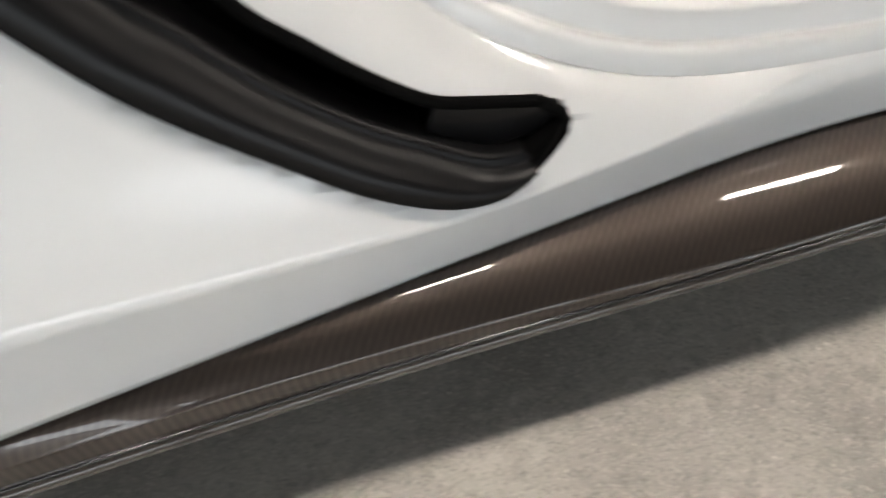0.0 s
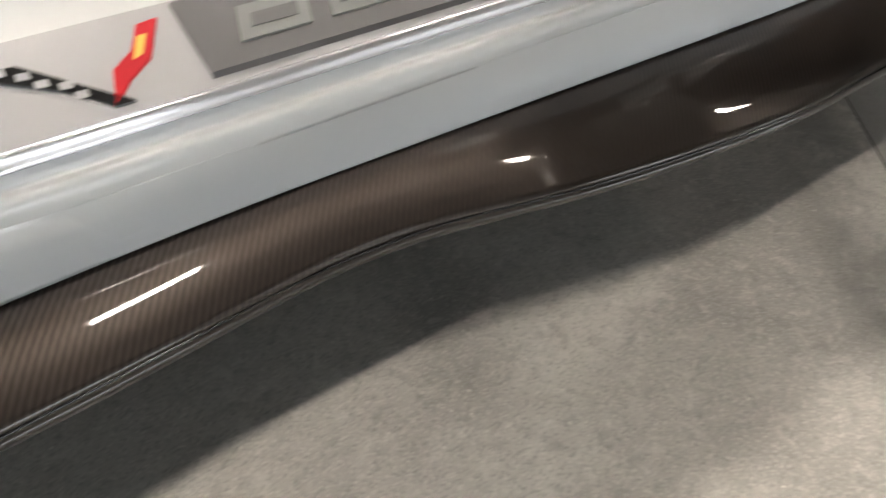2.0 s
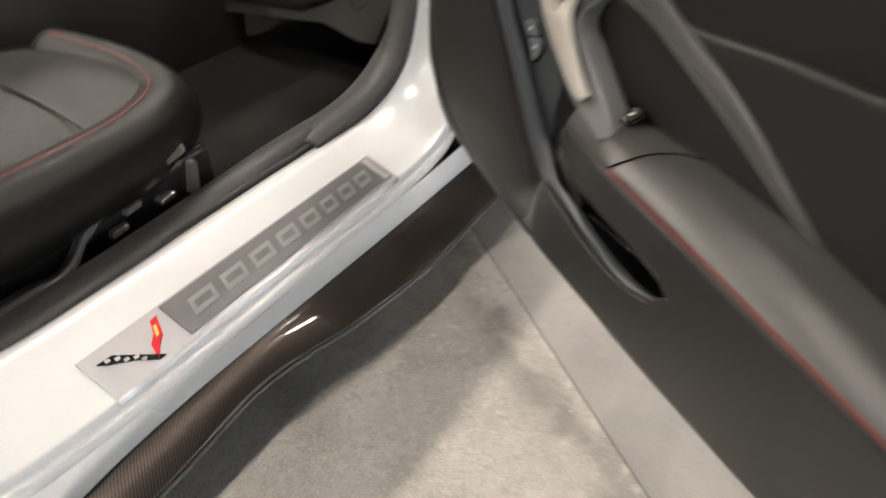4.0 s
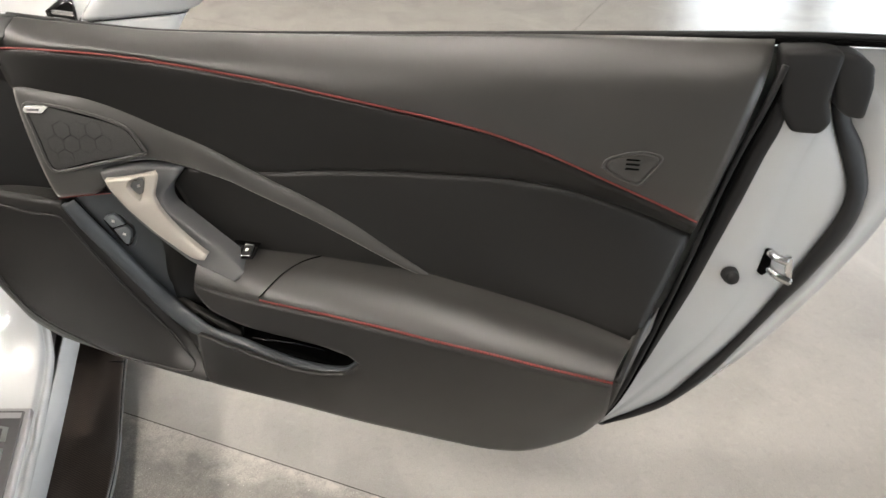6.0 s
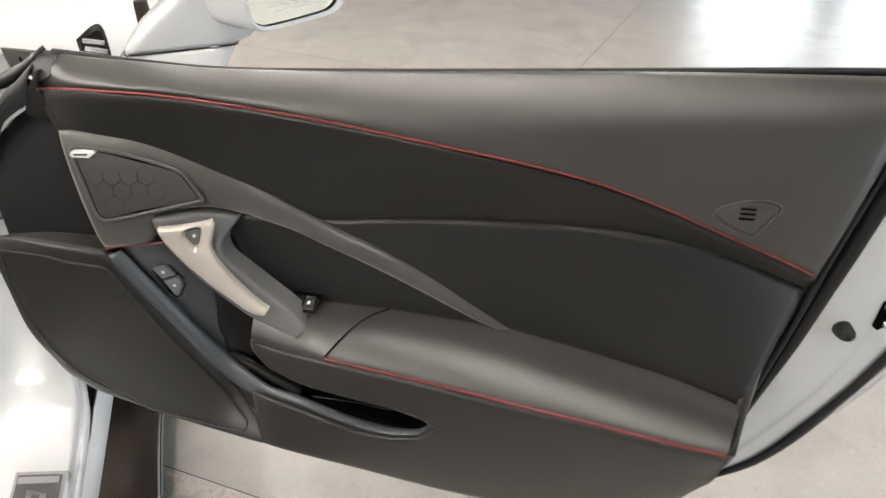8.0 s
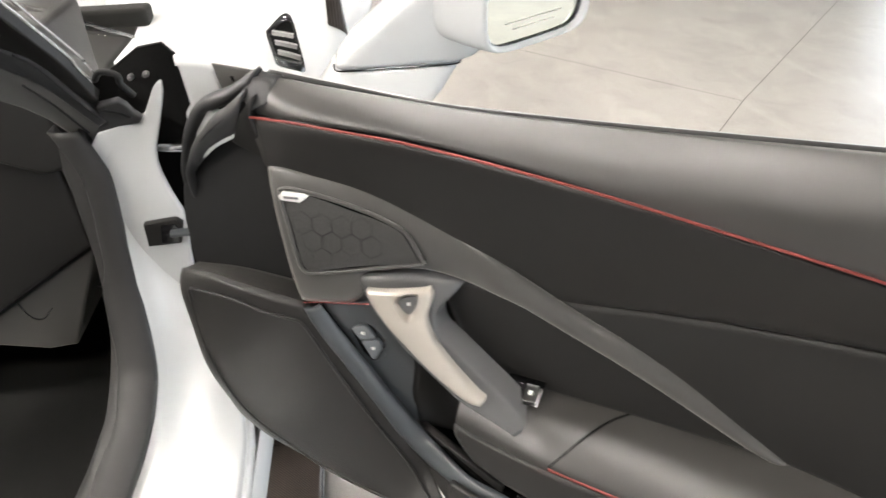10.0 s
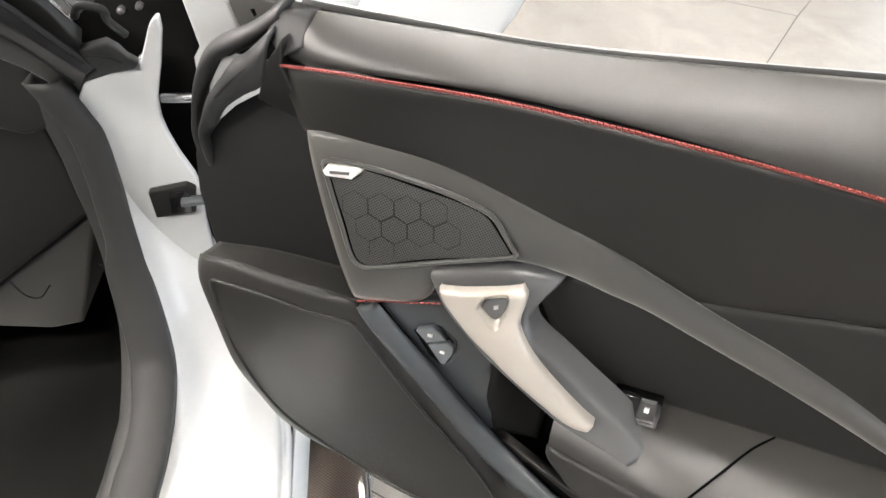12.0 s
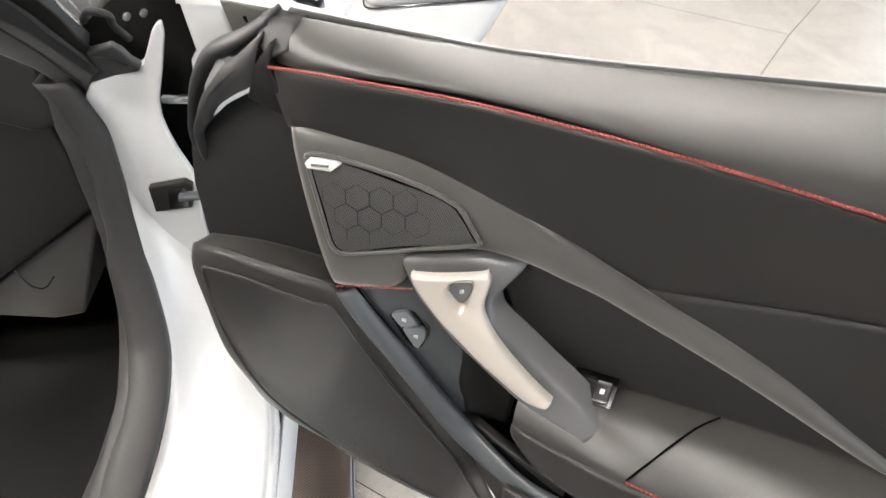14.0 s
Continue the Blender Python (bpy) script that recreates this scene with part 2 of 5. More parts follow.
def spline(pts, count):
    """count points evenly along a smooth curve through pts."""
    p = [Vector(q) for q in pts]
    p = [2 * p[0] - p[1], *p, 2 * p[-1] - p[-2]]
    fine = []
    for a, b, c, d in zip(p, p[1:], p[2:], p[3:]):
        for k in range(16):
            t = k / 16
            fine.append(0.5 * (2 * b + (c - a) * t + (2 * a - 5 * b + 4 * c - d) * t * t + (3 * b - a - 3 * c + d) * t**3))
    fine.append(p[-2])
    run = [0.0]
    for a, b in zip(fine, fine[1:]):
        run.append(run[-1] + (b - a).length)
    out, k = [], 0
    for i in range(count):
        s = run[-1] * i / (count - 1)
        while k < len(run) - 2 and run[k + 1] < s:
            k += 1
        f = (s - run[k]) / max(1e-9, run[k + 1] - run[k])
        out.append(fine[k].lerp(fine[k + 1], min(1, max(0, f))))
    return out


def interp(x, table):
    xs, ys = zip(*table)
    return float(np.interp(x, xs, ys))


def grid(rows, closed=False):
    """A bmesh of quads over rows of points."""
    bm = bmesh.new()
    vs = [[bm.verts.new(p) for p in row] for row in rows]
    for a, b in zip(vs, vs[1:]):
        for i in range(len(a) - (0 if closed else 1)):
            j = (i + 1) % len(a)
            bm.faces.new((a[i], a[j], b[j], b[i]))
    return bm


def thicken(ob, depth, bevel=0.0, offset=-1, face=None):
    """Gives a sheet its thickness; face: the side that it shows, from which the thickness goes back."""
    if face:
        me = ob.data
        if sum((p.normal * p.area for p in me.polygons), Vector()) .dot(Vector(face)) < 0:
            me.flip_normals()
        offset = -1
    s = ob.modifiers.new("thickness", "SOLIDIFY")
    s.thickness, s.offset = depth, offset
    if bevel:
        b = ob.modifiers.new("edge", "BEVEL")
        b.width, b.segments, b.limit_method, b.angle_limit = bevel, 3, "ANGLE", radians(40)
    return ob


def tube(pts, radius, sides=8, count=None, cap=True):
    """A bmesh tube along a smooth curve."""
    path = spline(pts, count or max(6, len(pts) * 6))
    bm = bmesh.new()
    rings, up = [], Vector((0.31, 0.17, 0.94))
    for i, p in enumerate(path):
        d = (path[min(i + 1, len(path) - 1)] - path[max(i - 1, 0)]).normalized()
        a = d.cross(up).normalized()
        b = d.cross(a)
        r = radius(i / (len(path) - 1)) if callable(radius) else radius
        rings.append([bm.verts.new(p + r * (math.cos(k) * a + math.sin(k) * b)) for k in [2 * math.pi * s / sides for s in range(sides)]])
    for a, b in zip(rings, rings[1:]):
        for k in range(sides):
            bm.faces.new((a[k], a[(k + 1) % sides], b[(k + 1) % sides], b[k]))
    if cap:
        bm.faces.new(rings[0])
        bm.faces.new(rings[-1][::-1])
    return bm


def prism(outline, lo, hi, bevel=0.0, axis="y", segments=3):
    """An outline in the plane across axis, drawn out from lo to hi along it, its edges rounded."""
    bm = bmesh.new()
    put = {"y": lambda a, b, d: (a, d, b), "z": lambda a, b, d: (a, b, d), "x": lambda a, b, d: (d, a, b)}[axis]
    low = [bm.verts.new(put(a, b, lo)) for a, b in outline]
    high = [bm.verts.new(put(a, b, hi)) for a, b in outline]
    bm.faces.new(low)
    bm.faces.new(high[::-1])
    for i in range(len(low)):
        j = (i + 1) % len(low)
        bm.faces.new((low[i], low[j], high[j], high[i]))
    bmesh.ops.recalc_face_normals(bm, faces=bm.faces)
    if bevel:
        bmesh.ops.bevel(bm, geom=list(bm.edges), offset=bevel, segments=segments, affect="EDGES", profile=0.5, clamp_overlap=True)
    return bm


def box(x0, x1, y0, y1, z0, z1, bevel=0.0):
    return prism([(x0, z0), (x1, z0), (x1, z1), (x0, z1)], y0, y1, bevel)


# ---- room ----
def build_room():
    """The slab's joints run at about 48 degrees to the car."""
    fl = part("floor", box(-5, 7.5, -6, 5, -0.12, 0.0), FLOOR_LIGHT, smooth=False)
    tagged(fl, "light grey coated concrete floor with glossy speckle", "floor", kind="structure")
    d = Vector((0.63, 0.777, 0)).normalized()
    a = Vector((0.70, -0.335, 0))
    side = Vector((-d.y, d.x, 0))
    bm = bmesh.new()
    q = [a - 4.2 * d, a + 4.0 * d, a + 4.0 * d + 2.6 * side, a - 4.2 * d + 2.6 * side]
    low, top = [bm.verts.new((p.x, p.y, 0.0005)) for p in q], [bm.verts.new((p.x, p.y, 0.004)) for p in q]
    bm.faces.new(top)
    for i in range(4):
        bm.faces.new((low[i], low[(i + 1) % 4], top[(i + 1) % 4], top[i]))
    bay = part("floor_bay", bm, FLOOR_DARK, smooth=False)
    tagged(bay, "worn darker grey floor coating with scuffs and flecks", "floor", kind="structure")
    lines = [(a - 4.2 * d, a + 4.0 * d), (Vector((2.72, -1.775, 0)), Vector((4.6, -0.05, 0))), (Vector((2.72, -1.775, 0)), Vector((1.6, -0.85, 0))), (Vector((2.72, -1.775, 0)), Vector((5.0, -3.85, 0)))]
    for p, r in lines:
        w = (r - p).normalized().cross(Vector((0, 0, 1))) * (0.0013 if p is lines[0][0] else 0.0019)
        bm = grid([[p - w + Vector((0, 0, 0.0055)), p + w + Vector((0, 0, 0.0055))], [r - w + Vector((0, 0, 0.0055)), r + w + Vector((0, 0, 0.0055))]])
        tagged(part("floor_joint", bm, JOINT), "dark thin saw-cut joint in the floor", "floor joint", kind="structure")
    # Walls and ceiling are unseen, added to close the room, dark to limit bounce.
    for name, b in (("wall_north", (-5, 7.5, 5, 5.15, 0, 3.4)), ("wall_east", (7.5, 7.65, -6, 5, 0, 3.4)), ("wall_west", (-5.15, -5, -6, 5, 0, 0.2)), ("wall_west", (-5.15, -5, -6, 5, 1.6, 3.4)), ("wall_west", (-5.15, -5, -2.4, 5, 0.2, 1.6))):
        tagged(part(name, box(*b), WALL, smooth=False), "plain dark unseen wall closing the room", "wall", kind="structure")
    # Unseen openings, added so cool sky light fills the car's side faces.
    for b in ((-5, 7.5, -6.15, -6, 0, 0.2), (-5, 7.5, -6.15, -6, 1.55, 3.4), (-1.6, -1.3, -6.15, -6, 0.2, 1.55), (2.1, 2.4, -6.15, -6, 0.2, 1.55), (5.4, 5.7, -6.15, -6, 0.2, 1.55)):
        tagged(part("wall_south", box(*b), WALL, smooth=False), "plain dark wall round openings added for cool fill light", "wall", kind="structure")
    tagged(part("ceiling", box(-5, 7.5, -6, 5, 3.4, 3.5), CEILING, smooth=False), "plain dark unseen ceiling", "ceiling", kind="structure")
    lamp = thing("ceiling_lamp", "white ceiling lamp with glowing square diffuser", "ceiling lamp", "ceiling lamps")
    part("housing", box(-0.325, 0.325, -0.25, 0.25, -0.06, 0.0, 0.01), WALL, lamp)
    part("diffuser", box(-0.285, 0.285, -0.21, 0.21, -0.075, -0.061, 0.004), LIGHT, lamp)
    lamp.matrix_basis = pose(-1.6, 3.2, 3.4)
    for x in (0.2, 2.0, 3.8, 5.6):
        copy_thing(lamp, pose(x, 3.2, 3.4))
    slim = thing("strip_lamp", "slim white ceiling lamp with glowing strip", "ceiling lamp", "slim ceiling lamps")
    part("housing", box(-0.28, 0.28, -0.10, 0.10, -0.05, 0.0, 0.01), WALL, slim)
    part("diffuser", box(-0.25, 0.25, -0.075, 0.075, -0.065, -0.051, 0.004), LIGHT, slim)
    slim.matrix_basis = pose(-1.4, -0.35, 3.4)
    for x, y in ((0.4, -0.35), (2.2, -0.35), (4.0, -0.35), (3.4, -3.0)):
        copy_thing(slim, pose(x, y, 3.4))


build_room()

# ---- car ----
car = thing("sports_car", "white open-topped sports car with open door and carbon side skirt", "car")

WC = [(-1.3, -0.20), (-0.45, -0.052), (-0.34, -0.033), (-0.22, -0.011), (-0.15, 0.0), (-0.08, 0.013), (0.0, 0.025), (0.07, 0.029), (0.2, 0.031), (0.4, 0.025), (0.6, 0.018), (0.8, 0.013), (1.05, 0.010), (1.3, 0.008)]
LB = [(-1.3, -0.05), (-0.5, -0.017), (-0.37, -0.006), (-0.23, 0.004), (-0.07, 0.010), (0.1, 0.018), (0.2, 0.028), (0.27, 0.030), (0.34, 0.018), (0.41, -0.002), (0.52, -0.020), (0.66, -0.034), (0.8, -0.029), (1.3, -0.027)]
WC_Z = 0.19
CREST = [(-0.40, 0.95), (-0.36, 0.75), (-0.33, 0.6), (-0.29, 0.47), (-0.25, 0.385), (-0.21, 0.335), (-0.16, 0.298), (-0.1, 0.272), (-0.03, 0.258), (0.1, 0.25), (0.5, 0.25), (0.74, 0.252), (0.85, 0.268), (0.935, 0.31), (1.0, 0.39), (1.04, 0.5), (1.065, 0.62), (1.085, 0.77)]


def smooth_table(x, table):
    """A table read with its kinks rounded off."""
    return sum(interp(x + d, table) for d in (-0.05, -0.025, 0, 0.025, 0.05)) / 5


def build_sill():
    """The door opening's white frame: one section carried along its lower rim."""
    section = [(0.0245, -0.012), (0.0245, -0.009), (0.0248, -0.005), (0.0256, -0.0015), (0.0270, 0.0016), (0.0288, 0.0036), (0.0308, 0.0044), (0.0335, 0.0042), (0.0350, 0.0045), (0.0360, 0.0065), (0.0368, 0.011), (0.0385, 0.0188), (0.0398, 0.0205), (0.042, 0.0215), (0.046, 0.0228), (0.07, 0.030), (0.115, 0.041), (0.150, 0.049), (0.160, 0.056), (0.170, 0.058), (0.180, 0.053), (0.190, 0.050), (0.205, 0.046)]
    path = spline([(x, 0, z) for x, z in CREST], 120)
    rows = []
    for i, p in enumerate(path):
        d = (path[min(i + 1, 119)] - path[max(i - 1, 0)]).normalized()
        nrm = Vector((-d.z, 0, d.x))
        lift = max(0, p.z - 0.27)
        if p.x > 0.5:
            k = 1 - 0.55 * min(1, lift / 0.3) - 0.08 * min(1, max(0, (lift - 0.30) / 0.08)) - 0.26 * min(1, max(0, (p.z - 0.62) / 0.08))
            inner = 0.205 + 0.01 * lift - 0.06 * max(0, (p.z - 0.69) / 0.07)
            rows.append([p + nrm * h + Vector((0, inner - (0.205 - y) * k, 0)) for y, h in section])
        else:
            rows.append([p + nrm * h + Vector((0, y + lift * 0.22, 0)) for y, h in section])
    ob = part("door_frame", grid(rows), WHITE, car, "glossy white painted door sill and jamb")
    thicken(ob, 0.004, face=(0, -0.4, 1))
    seal = [r[-1] + Vector((0, 0.006, 0)) for r in rows][::6]
    part("weather_strip", tube(seal, 0.008, 8, 120), RUBBER, car, "black rubber door seal")


def rocker_y(x):
    """The crease of the white rocker."""
    return smooth_table(x, [(-1.3, -0.22), (-0.45, -0.063), (-0.3, -0.036), (-0.1, -0.004), (0.0, 0.012), (0.1, 0.022), (0.3, 0.026), (0.6, 0.020), (1.3, 0.012)])


def crease_z(x):
    return interp(x, [(-1.3, 0.31), (-0.41, 0.262), (-0.3, 0.246), (-0.2, 0.234), (-0.12, 0.236), (0.0, 0.243), (0.1, 0.240)])


def quarter_y(x, z):
    zc = crease_z(x)
    base, crease = smooth_table(x, WC), rocker_y(x)
    if z < zc:
        return base + (crease - base) * (z - WC_Z) / max(0.01, zc - WC_Z)
    return crease + 0.32 * (z - zc) + 0.016 * (1 - math.exp(-(z - zc) / 0.05)) + 0.2 * (z - zc) ** 2


def cut(ob, outline, lo, hi):
    """Takes a hole of the given outline through a mesh, for good."""
    tool = part("tool", prism(outline, lo, hi), SATIN)
    tool.parent = ob.parent
    mod = ob.modifiers.new("hole", "BOOLEAN")
    mod.operation, mod.object, mod.solver = "DIFFERENCE", tool, "EXACT"
    bpy.context.view_layer.update()
    deps = bpy.context.evaluated_depsgraph_get()
    me = bpy.data.meshes.new_from_object(ob.evaluated_get(deps))
    ob.modifiers.clear()
    ob.data = me
    bpy.data.objects.remove(tool)


INTAKE = [(-0.158, 0.2705), (-0.148, 0.2680), (-0.1435, 0.2645), (-0.146, 0.259), (-0.160, 0.249), (-0.170, 0.244), (-0.182, 0.241), (-0.202, 0.241), (-0.222, 0.247), (-0.240, 0.256), (-0.255, 0.265), (-0.283, 0.286), (-0.321, 0.317), (-0.351, 0.348), (-0.40, 0.415), (-0.47, 0.55), (-0.39, 0.55), (-0.34, 0.43), (-0.290, 0.352), (-0.262, 0.324), (-0.235, 0.302), (-0.211, 0.286), (-0.180, 0.2765)]


def build_quarter():
    crest = spline([(x, 0, z) for x, z in CREST if x < 0.11], 60)[::-1]
    rows = []
    for i in range(60):
        x = 1.3 - 1.2 * i / 60
        row = [(x, smooth_table(x, WC) + 0.02, WC_Z + 0.001)]
        for k in range(49):
            v = k / 48
            z = WC_Z + (0.240 - WC_Z) * v
            row.append((x, quarter_y(x, z) * (1 - v**3) + 0.0245 * v**3, z))
        rows.append(row)
    for i, c in enumerate(crest):
        s = i / 59
        bx = 0.1 - 1.5 * s**1.3
        row = []
        bend = 0.5
        for k in range(12):
            bend = min(0.96, (crease_z(bx * (1 - bend) + c.x * bend) - WC_Z) / (c.z - 0.010 - WC_Z))
        for k in range(49):
            v = bend * k / 14 if k < 15 else bend + (1 - bend) * (k - 14) / 34
            x, z = bx * (1 - v) + c.x * v, WC_Z * (1 - v) + (c.z - 0.010) * v
            y = quarter_y(x, z)
            edge = 0.0245 + max(0, c.z - 0.27) * 0.22
            w = v ** (3 + 7 * min(1, 5 * s))
            y = y * (1 - w) + edge * w
            row.append((x, y, z))
        row.insert(0, (bx, row[0][1] + 0.02, WC_Z + 0.001))
        rows.append(row)
    ob = part("quarter_panel", grid(rows), WHITE, car, "white rocker and rear quarter panel with black side intake")
    bpy.context.view_layer.update()

    def skin_y(x, z):
        hit, place, normal, index = ob.ray_cast(Vector((x, -1, z)), Vector((0, 1, 0)))
        return place.y if hit else quarter_y(x, z)

    ring = spline([(x, 0, z) for x, z in INTAKE + INTAKE[:1]], 90)[:-1]
    depth_at = [skin_y(p.x, p.z) for p in ring]
    thicken(ob, 0.006, face=(0, -1, 0.3))
    cut(ob, [(p.x, p.z) for p in spline([(x, 0, z) for x, z in INTAKE + INTAKE[:1]], 91)[:-1]], -0.3, 0.3)
    for p in ob.data.polygons:
        p.use_smooth = True
    # the intake's black duct, its deep shade put in as near-black
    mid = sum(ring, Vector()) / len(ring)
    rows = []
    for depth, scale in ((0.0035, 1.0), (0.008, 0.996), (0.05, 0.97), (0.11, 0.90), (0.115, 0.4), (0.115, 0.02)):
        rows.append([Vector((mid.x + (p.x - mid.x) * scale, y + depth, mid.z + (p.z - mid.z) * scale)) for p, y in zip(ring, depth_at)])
    part("side_intake", grid(rows, closed=True), SHADE_BLACK, car, "black side air intake duct with painted deep shade")
    part("intake_rim", tube([Vector((p.x, y + 0.0015, p.z)) for p, y in zip(ring, depth_at)][::2] + [Vector((ring[0].x, depth_at[0] + 0.0015, ring[0].z))], 0.0034, 8, 220), SHADE_BLACK, car, "gloss black intake rim")
    outer = spline([(-0.47, 0, 0.55), (-0.40, 0, 0.415), (-0.351, 0, 0.348), (-0.321, 0, 0.317), (-0.283, 0, 0.286), (-0.255, 0, 0.265), (-0.24, 0, 0.256), (-0.222, 0, 0.247), (-0.202, 0, 0.241), (-0.182, 0, 0.241), (-0.166, 0, 0.247)], 50)
    inner = spline([(-0.42, 0, 0.55), (-0.365, 0, 0.42), (-0.327, 0, 0.362), (-0.310, 0, 0.345), (-0.282, 0, 0.316), (-0.253, 0, 0.292), (-0.236, 0, 0.280), (-0.219, 0, 0.270), (-0.205, 0, 0.261), (-0.188, 0, 0.252), (-0.168, 0, 0.249)], 50)
    rows = []
    for a, b in zip(outer, inner):
        row = []
        for v, d in ((0, 0.012), (0.02, -0.003), (0.08, -0.007), (0.5, -0.006), (0.86, 0.0), (0.93, 0.004), (0.97, 0.003), (1.0, 0.012), (0.98, 0.03)):
            p = a.lerp(b, v)
            row.append((p.x, quarter_y(p.x, p.z) + d, p.z))
        rows.append(row)
    part("intake_blade", grid(rows), BLADE, car, "satin black intake blade")
    bm = prism([(-0.208, 0.285), (-0.165, 0.2745), (-0.148, 0.269), (-0.146, 0.263), (-0.164, 0.251), (-0.186, 0.249), (-0.216, 0.268)], 0.010, 0.06, 0.0015)
    part("duct_insert", bm, BLADE, car)


def build_skirt():
    """The skirt flares out from under the white rocker to a thin lip."""
    rows, low, lip = [], [], []
    for i in range(190):
        x = -1.1 + 2.4 * i / 189
        yw, yb = smooth_table(x, WC), smooth_table(x, LB) - 0.045
        drop = 0.0268 * min(1.0, max(0.3, (yw - yb) / 0.052)) ** 0.5
        bow = [(x, yw + (yb - yw) * f, 0.1868 - drop * (0.45 * f + 0.55 * f**2.2)) for f in (0.0, 0.1, 0.2, 0.3, 0.4, 0.5, 0.6, 0.7, 0.8, 0.9, 0.97)]
        side = [(x, yw + 0.03, 0.193), (x, yw + 0.010, 0.1892)] + bow + [(x, yb + 0.0004, 0.1585), (x, yb, 0.157), (x, yb + 0.012, 0.156)]
        rows.append([tuple(p) for p in spline(side, 56)])
        low.append([(x, yb + 0.01, 0.1565), (x, yb - 0.002, 0.156), (x, yb - 0.004, 0.153), (x, yb - 0.003, 0.148), (x, yb + 0.001, 0.1455), (x, yb + 0.01, 0.144), (x, yb + 0.16, 0.135)])
        lip.append(Vector((x, yb - 0.0005, 0.1565)))
    skirt = part("side_skirt", grid(rows), CARBON, car, "glossy carbon fibre side skirt with brown twill weave")
    thicken(skirt, 0.004, face=(0, -1, 0.3))
    thicken(part("skirt_lip", grid(low), LACQUER, car, "dark lacquered lower lip"), 0.004, face=(0, -1, 0))
    yw, yb = smooth_table(0.925, WC), smooth_table(0.925, LB) - 0.045
    part("skirt_joint", tube([(0.92, yw, 0.186), (0.923, 0.5 * (yw + yb), 0.1755), (0.925, yb - 0.001, 0.161)], 0.0018, 6), GLOSS, car)
    part("skirt_bead", tube(lip[::8], 0.0013, 6, 160), GLOSS, car)


def build_plate():
    """A long metal tread plate lying on the sill; its lettering is left as plain bars."""
    def at(u, v, h=0.0):
        return Vector((0.071 + 0.632 * u, 0.038 + 0.072 * v, 0.2700 + 0.0225 * v + h))

    def patch(u0, u1, v0, v1, h, slant=0.0):
        bm = bmesh.new()
        lo = [bm.verts.new(at(u, v, h - 0.0035)) for u, v in ((u0, v0), (u1, v0), (u1 + slant, v1), (u0 + slant, v1))]
        hi = [bm.verts.new(at(u, v, h)) for u, v in ((u0 + 0.001, v0 + 0.02), (u1 - 0.001, v0 + 0.02), (u1 + slant - 0.001, v1 - 0.02), (u0 + slant + 0.001, v1 - 0.02))]
        bm.faces.new(hi)
        for i in range(4):
            bm.faces.new((lo[i], lo[(i + 1) % 4], hi[(i + 1) % 4], hi[i]))
        return bm

    part("sill_plate", patch(0, 1, 0, 1, 0.004), BRUSHED, car, "polished metal sill plate with raised lettering bars", smooth=False)
    # the plate's front edge folds down over the step in the sill
    rows = [[Vector((0.071 + 0.632 * u, y, z)) for u in [k / 24 for k in range(25)]] for y, z in ((0.0400, 0.2741), (0.0385, 0.2739), (0.0374, 0.2728), (0.0366, 0.2670), (0.0362, 0.2650), (0.0358, 0.2646))]
    thicken(part("plate_flange", grid(rows), BRUSHED, car, "satin metal folded front edge of the plate"), 0.002, face=(0, -1, 0.3))
    part("plate_inlay", patch(0.205, 0.985, 0.10, 0.93, 0.0072), DARKPLATE, car, "dark reflective plate inlay", smooth=False)
    part("inlay_border", patch(0.955, 0.978, 0.12, 0.91, 0.0076), BRUSHED, car, smooth=False)
    # brand lettering as plain slanted blocks, each with a dark slot
    x = 0.245
    for w in (0.075, 0.075, 0.075, 0.070, 0.062, 0.055, 0.055, 0.055):
        part("lettering", patch(x, x + w, 0.30, 0.70, 0.0082, 0.014), LETTER, car, smooth=False)
        part("lettering_slot", patch(x + 0.22 * w, x + w * 0.9, 0.41, 0.59, 0.0086, 0.006), DARKPLATE, car, smooth=False)
        x += w + 0.022
    def flag(points, name, mat):
        bm = bmesh.new()
        lo, hi = [bm.verts.new(at(u, v, 0.003)) for u, v in points], [bm.verts.new(at(u, v, 0.0058)) for u, v in points]
        bm.faces.new(hi)
        for i in range(len(lo)):
            bm.faces.new((lo[i], lo[(i + 1) % len(lo)], hi[(i + 1) % len(lo)], hi[i]))
        part(name, bm, mat, car, smooth=False)
    flag([(0.118, 0.10), (0.135, 0.10), (0.06, 0.70), (0.025, 0.72), (0.04, 0.60), (0.085, 0.36)], "emblem_wing", GLOSS)
    flag([(0.118, 0.10), (0.140, 0.30), (0.165, 0.45), (0.188, 0.82), (0.168, 0.80), (0.152, 0.56), (0.130, 0.42)], "emblem_wing", RED)
    for u, v in ((0.045, 0.66), (0.062, 0.58), (0.073, 0.47), (0.090, 0.40), (0.098, 0.28)):
        bm = bmesh.new()
        q = [bm.verts.new(at(a, b, 0.0062)) for a, b in ((u - 0.006, v - 0.03), (u + 0.005, v - 0.04), (u + 0.006, v + 0.03), (u - 0.005, v + 0.04))]
        bm.faces.new(q)
        part("emblem_check", bm, BRUSHED, car, smooth=False)
    bm = bmesh.new()
    bm.faces.new([bm.verts.new(at(a, b, 0.0062)) for a, b in ((0.150, 0.46), (0.160, 0.49), (0.172, 0.68), (0.163, 0.68))])
    part("emblem_mark", bm, YELLOW, car, smooth=False)


build_sill()
build_quarter()
build_skirt()
build_plate()

# ---- door ----
DOOR = Matrix(((-0.45, 0.893, 0, 0.759), (-0.893, -0.45, 0, -0.096), (0, 0, 1, 0), (0, 0, 0, 1)))
door = tagged(new("door"), "open white car door with black leather inner panel")
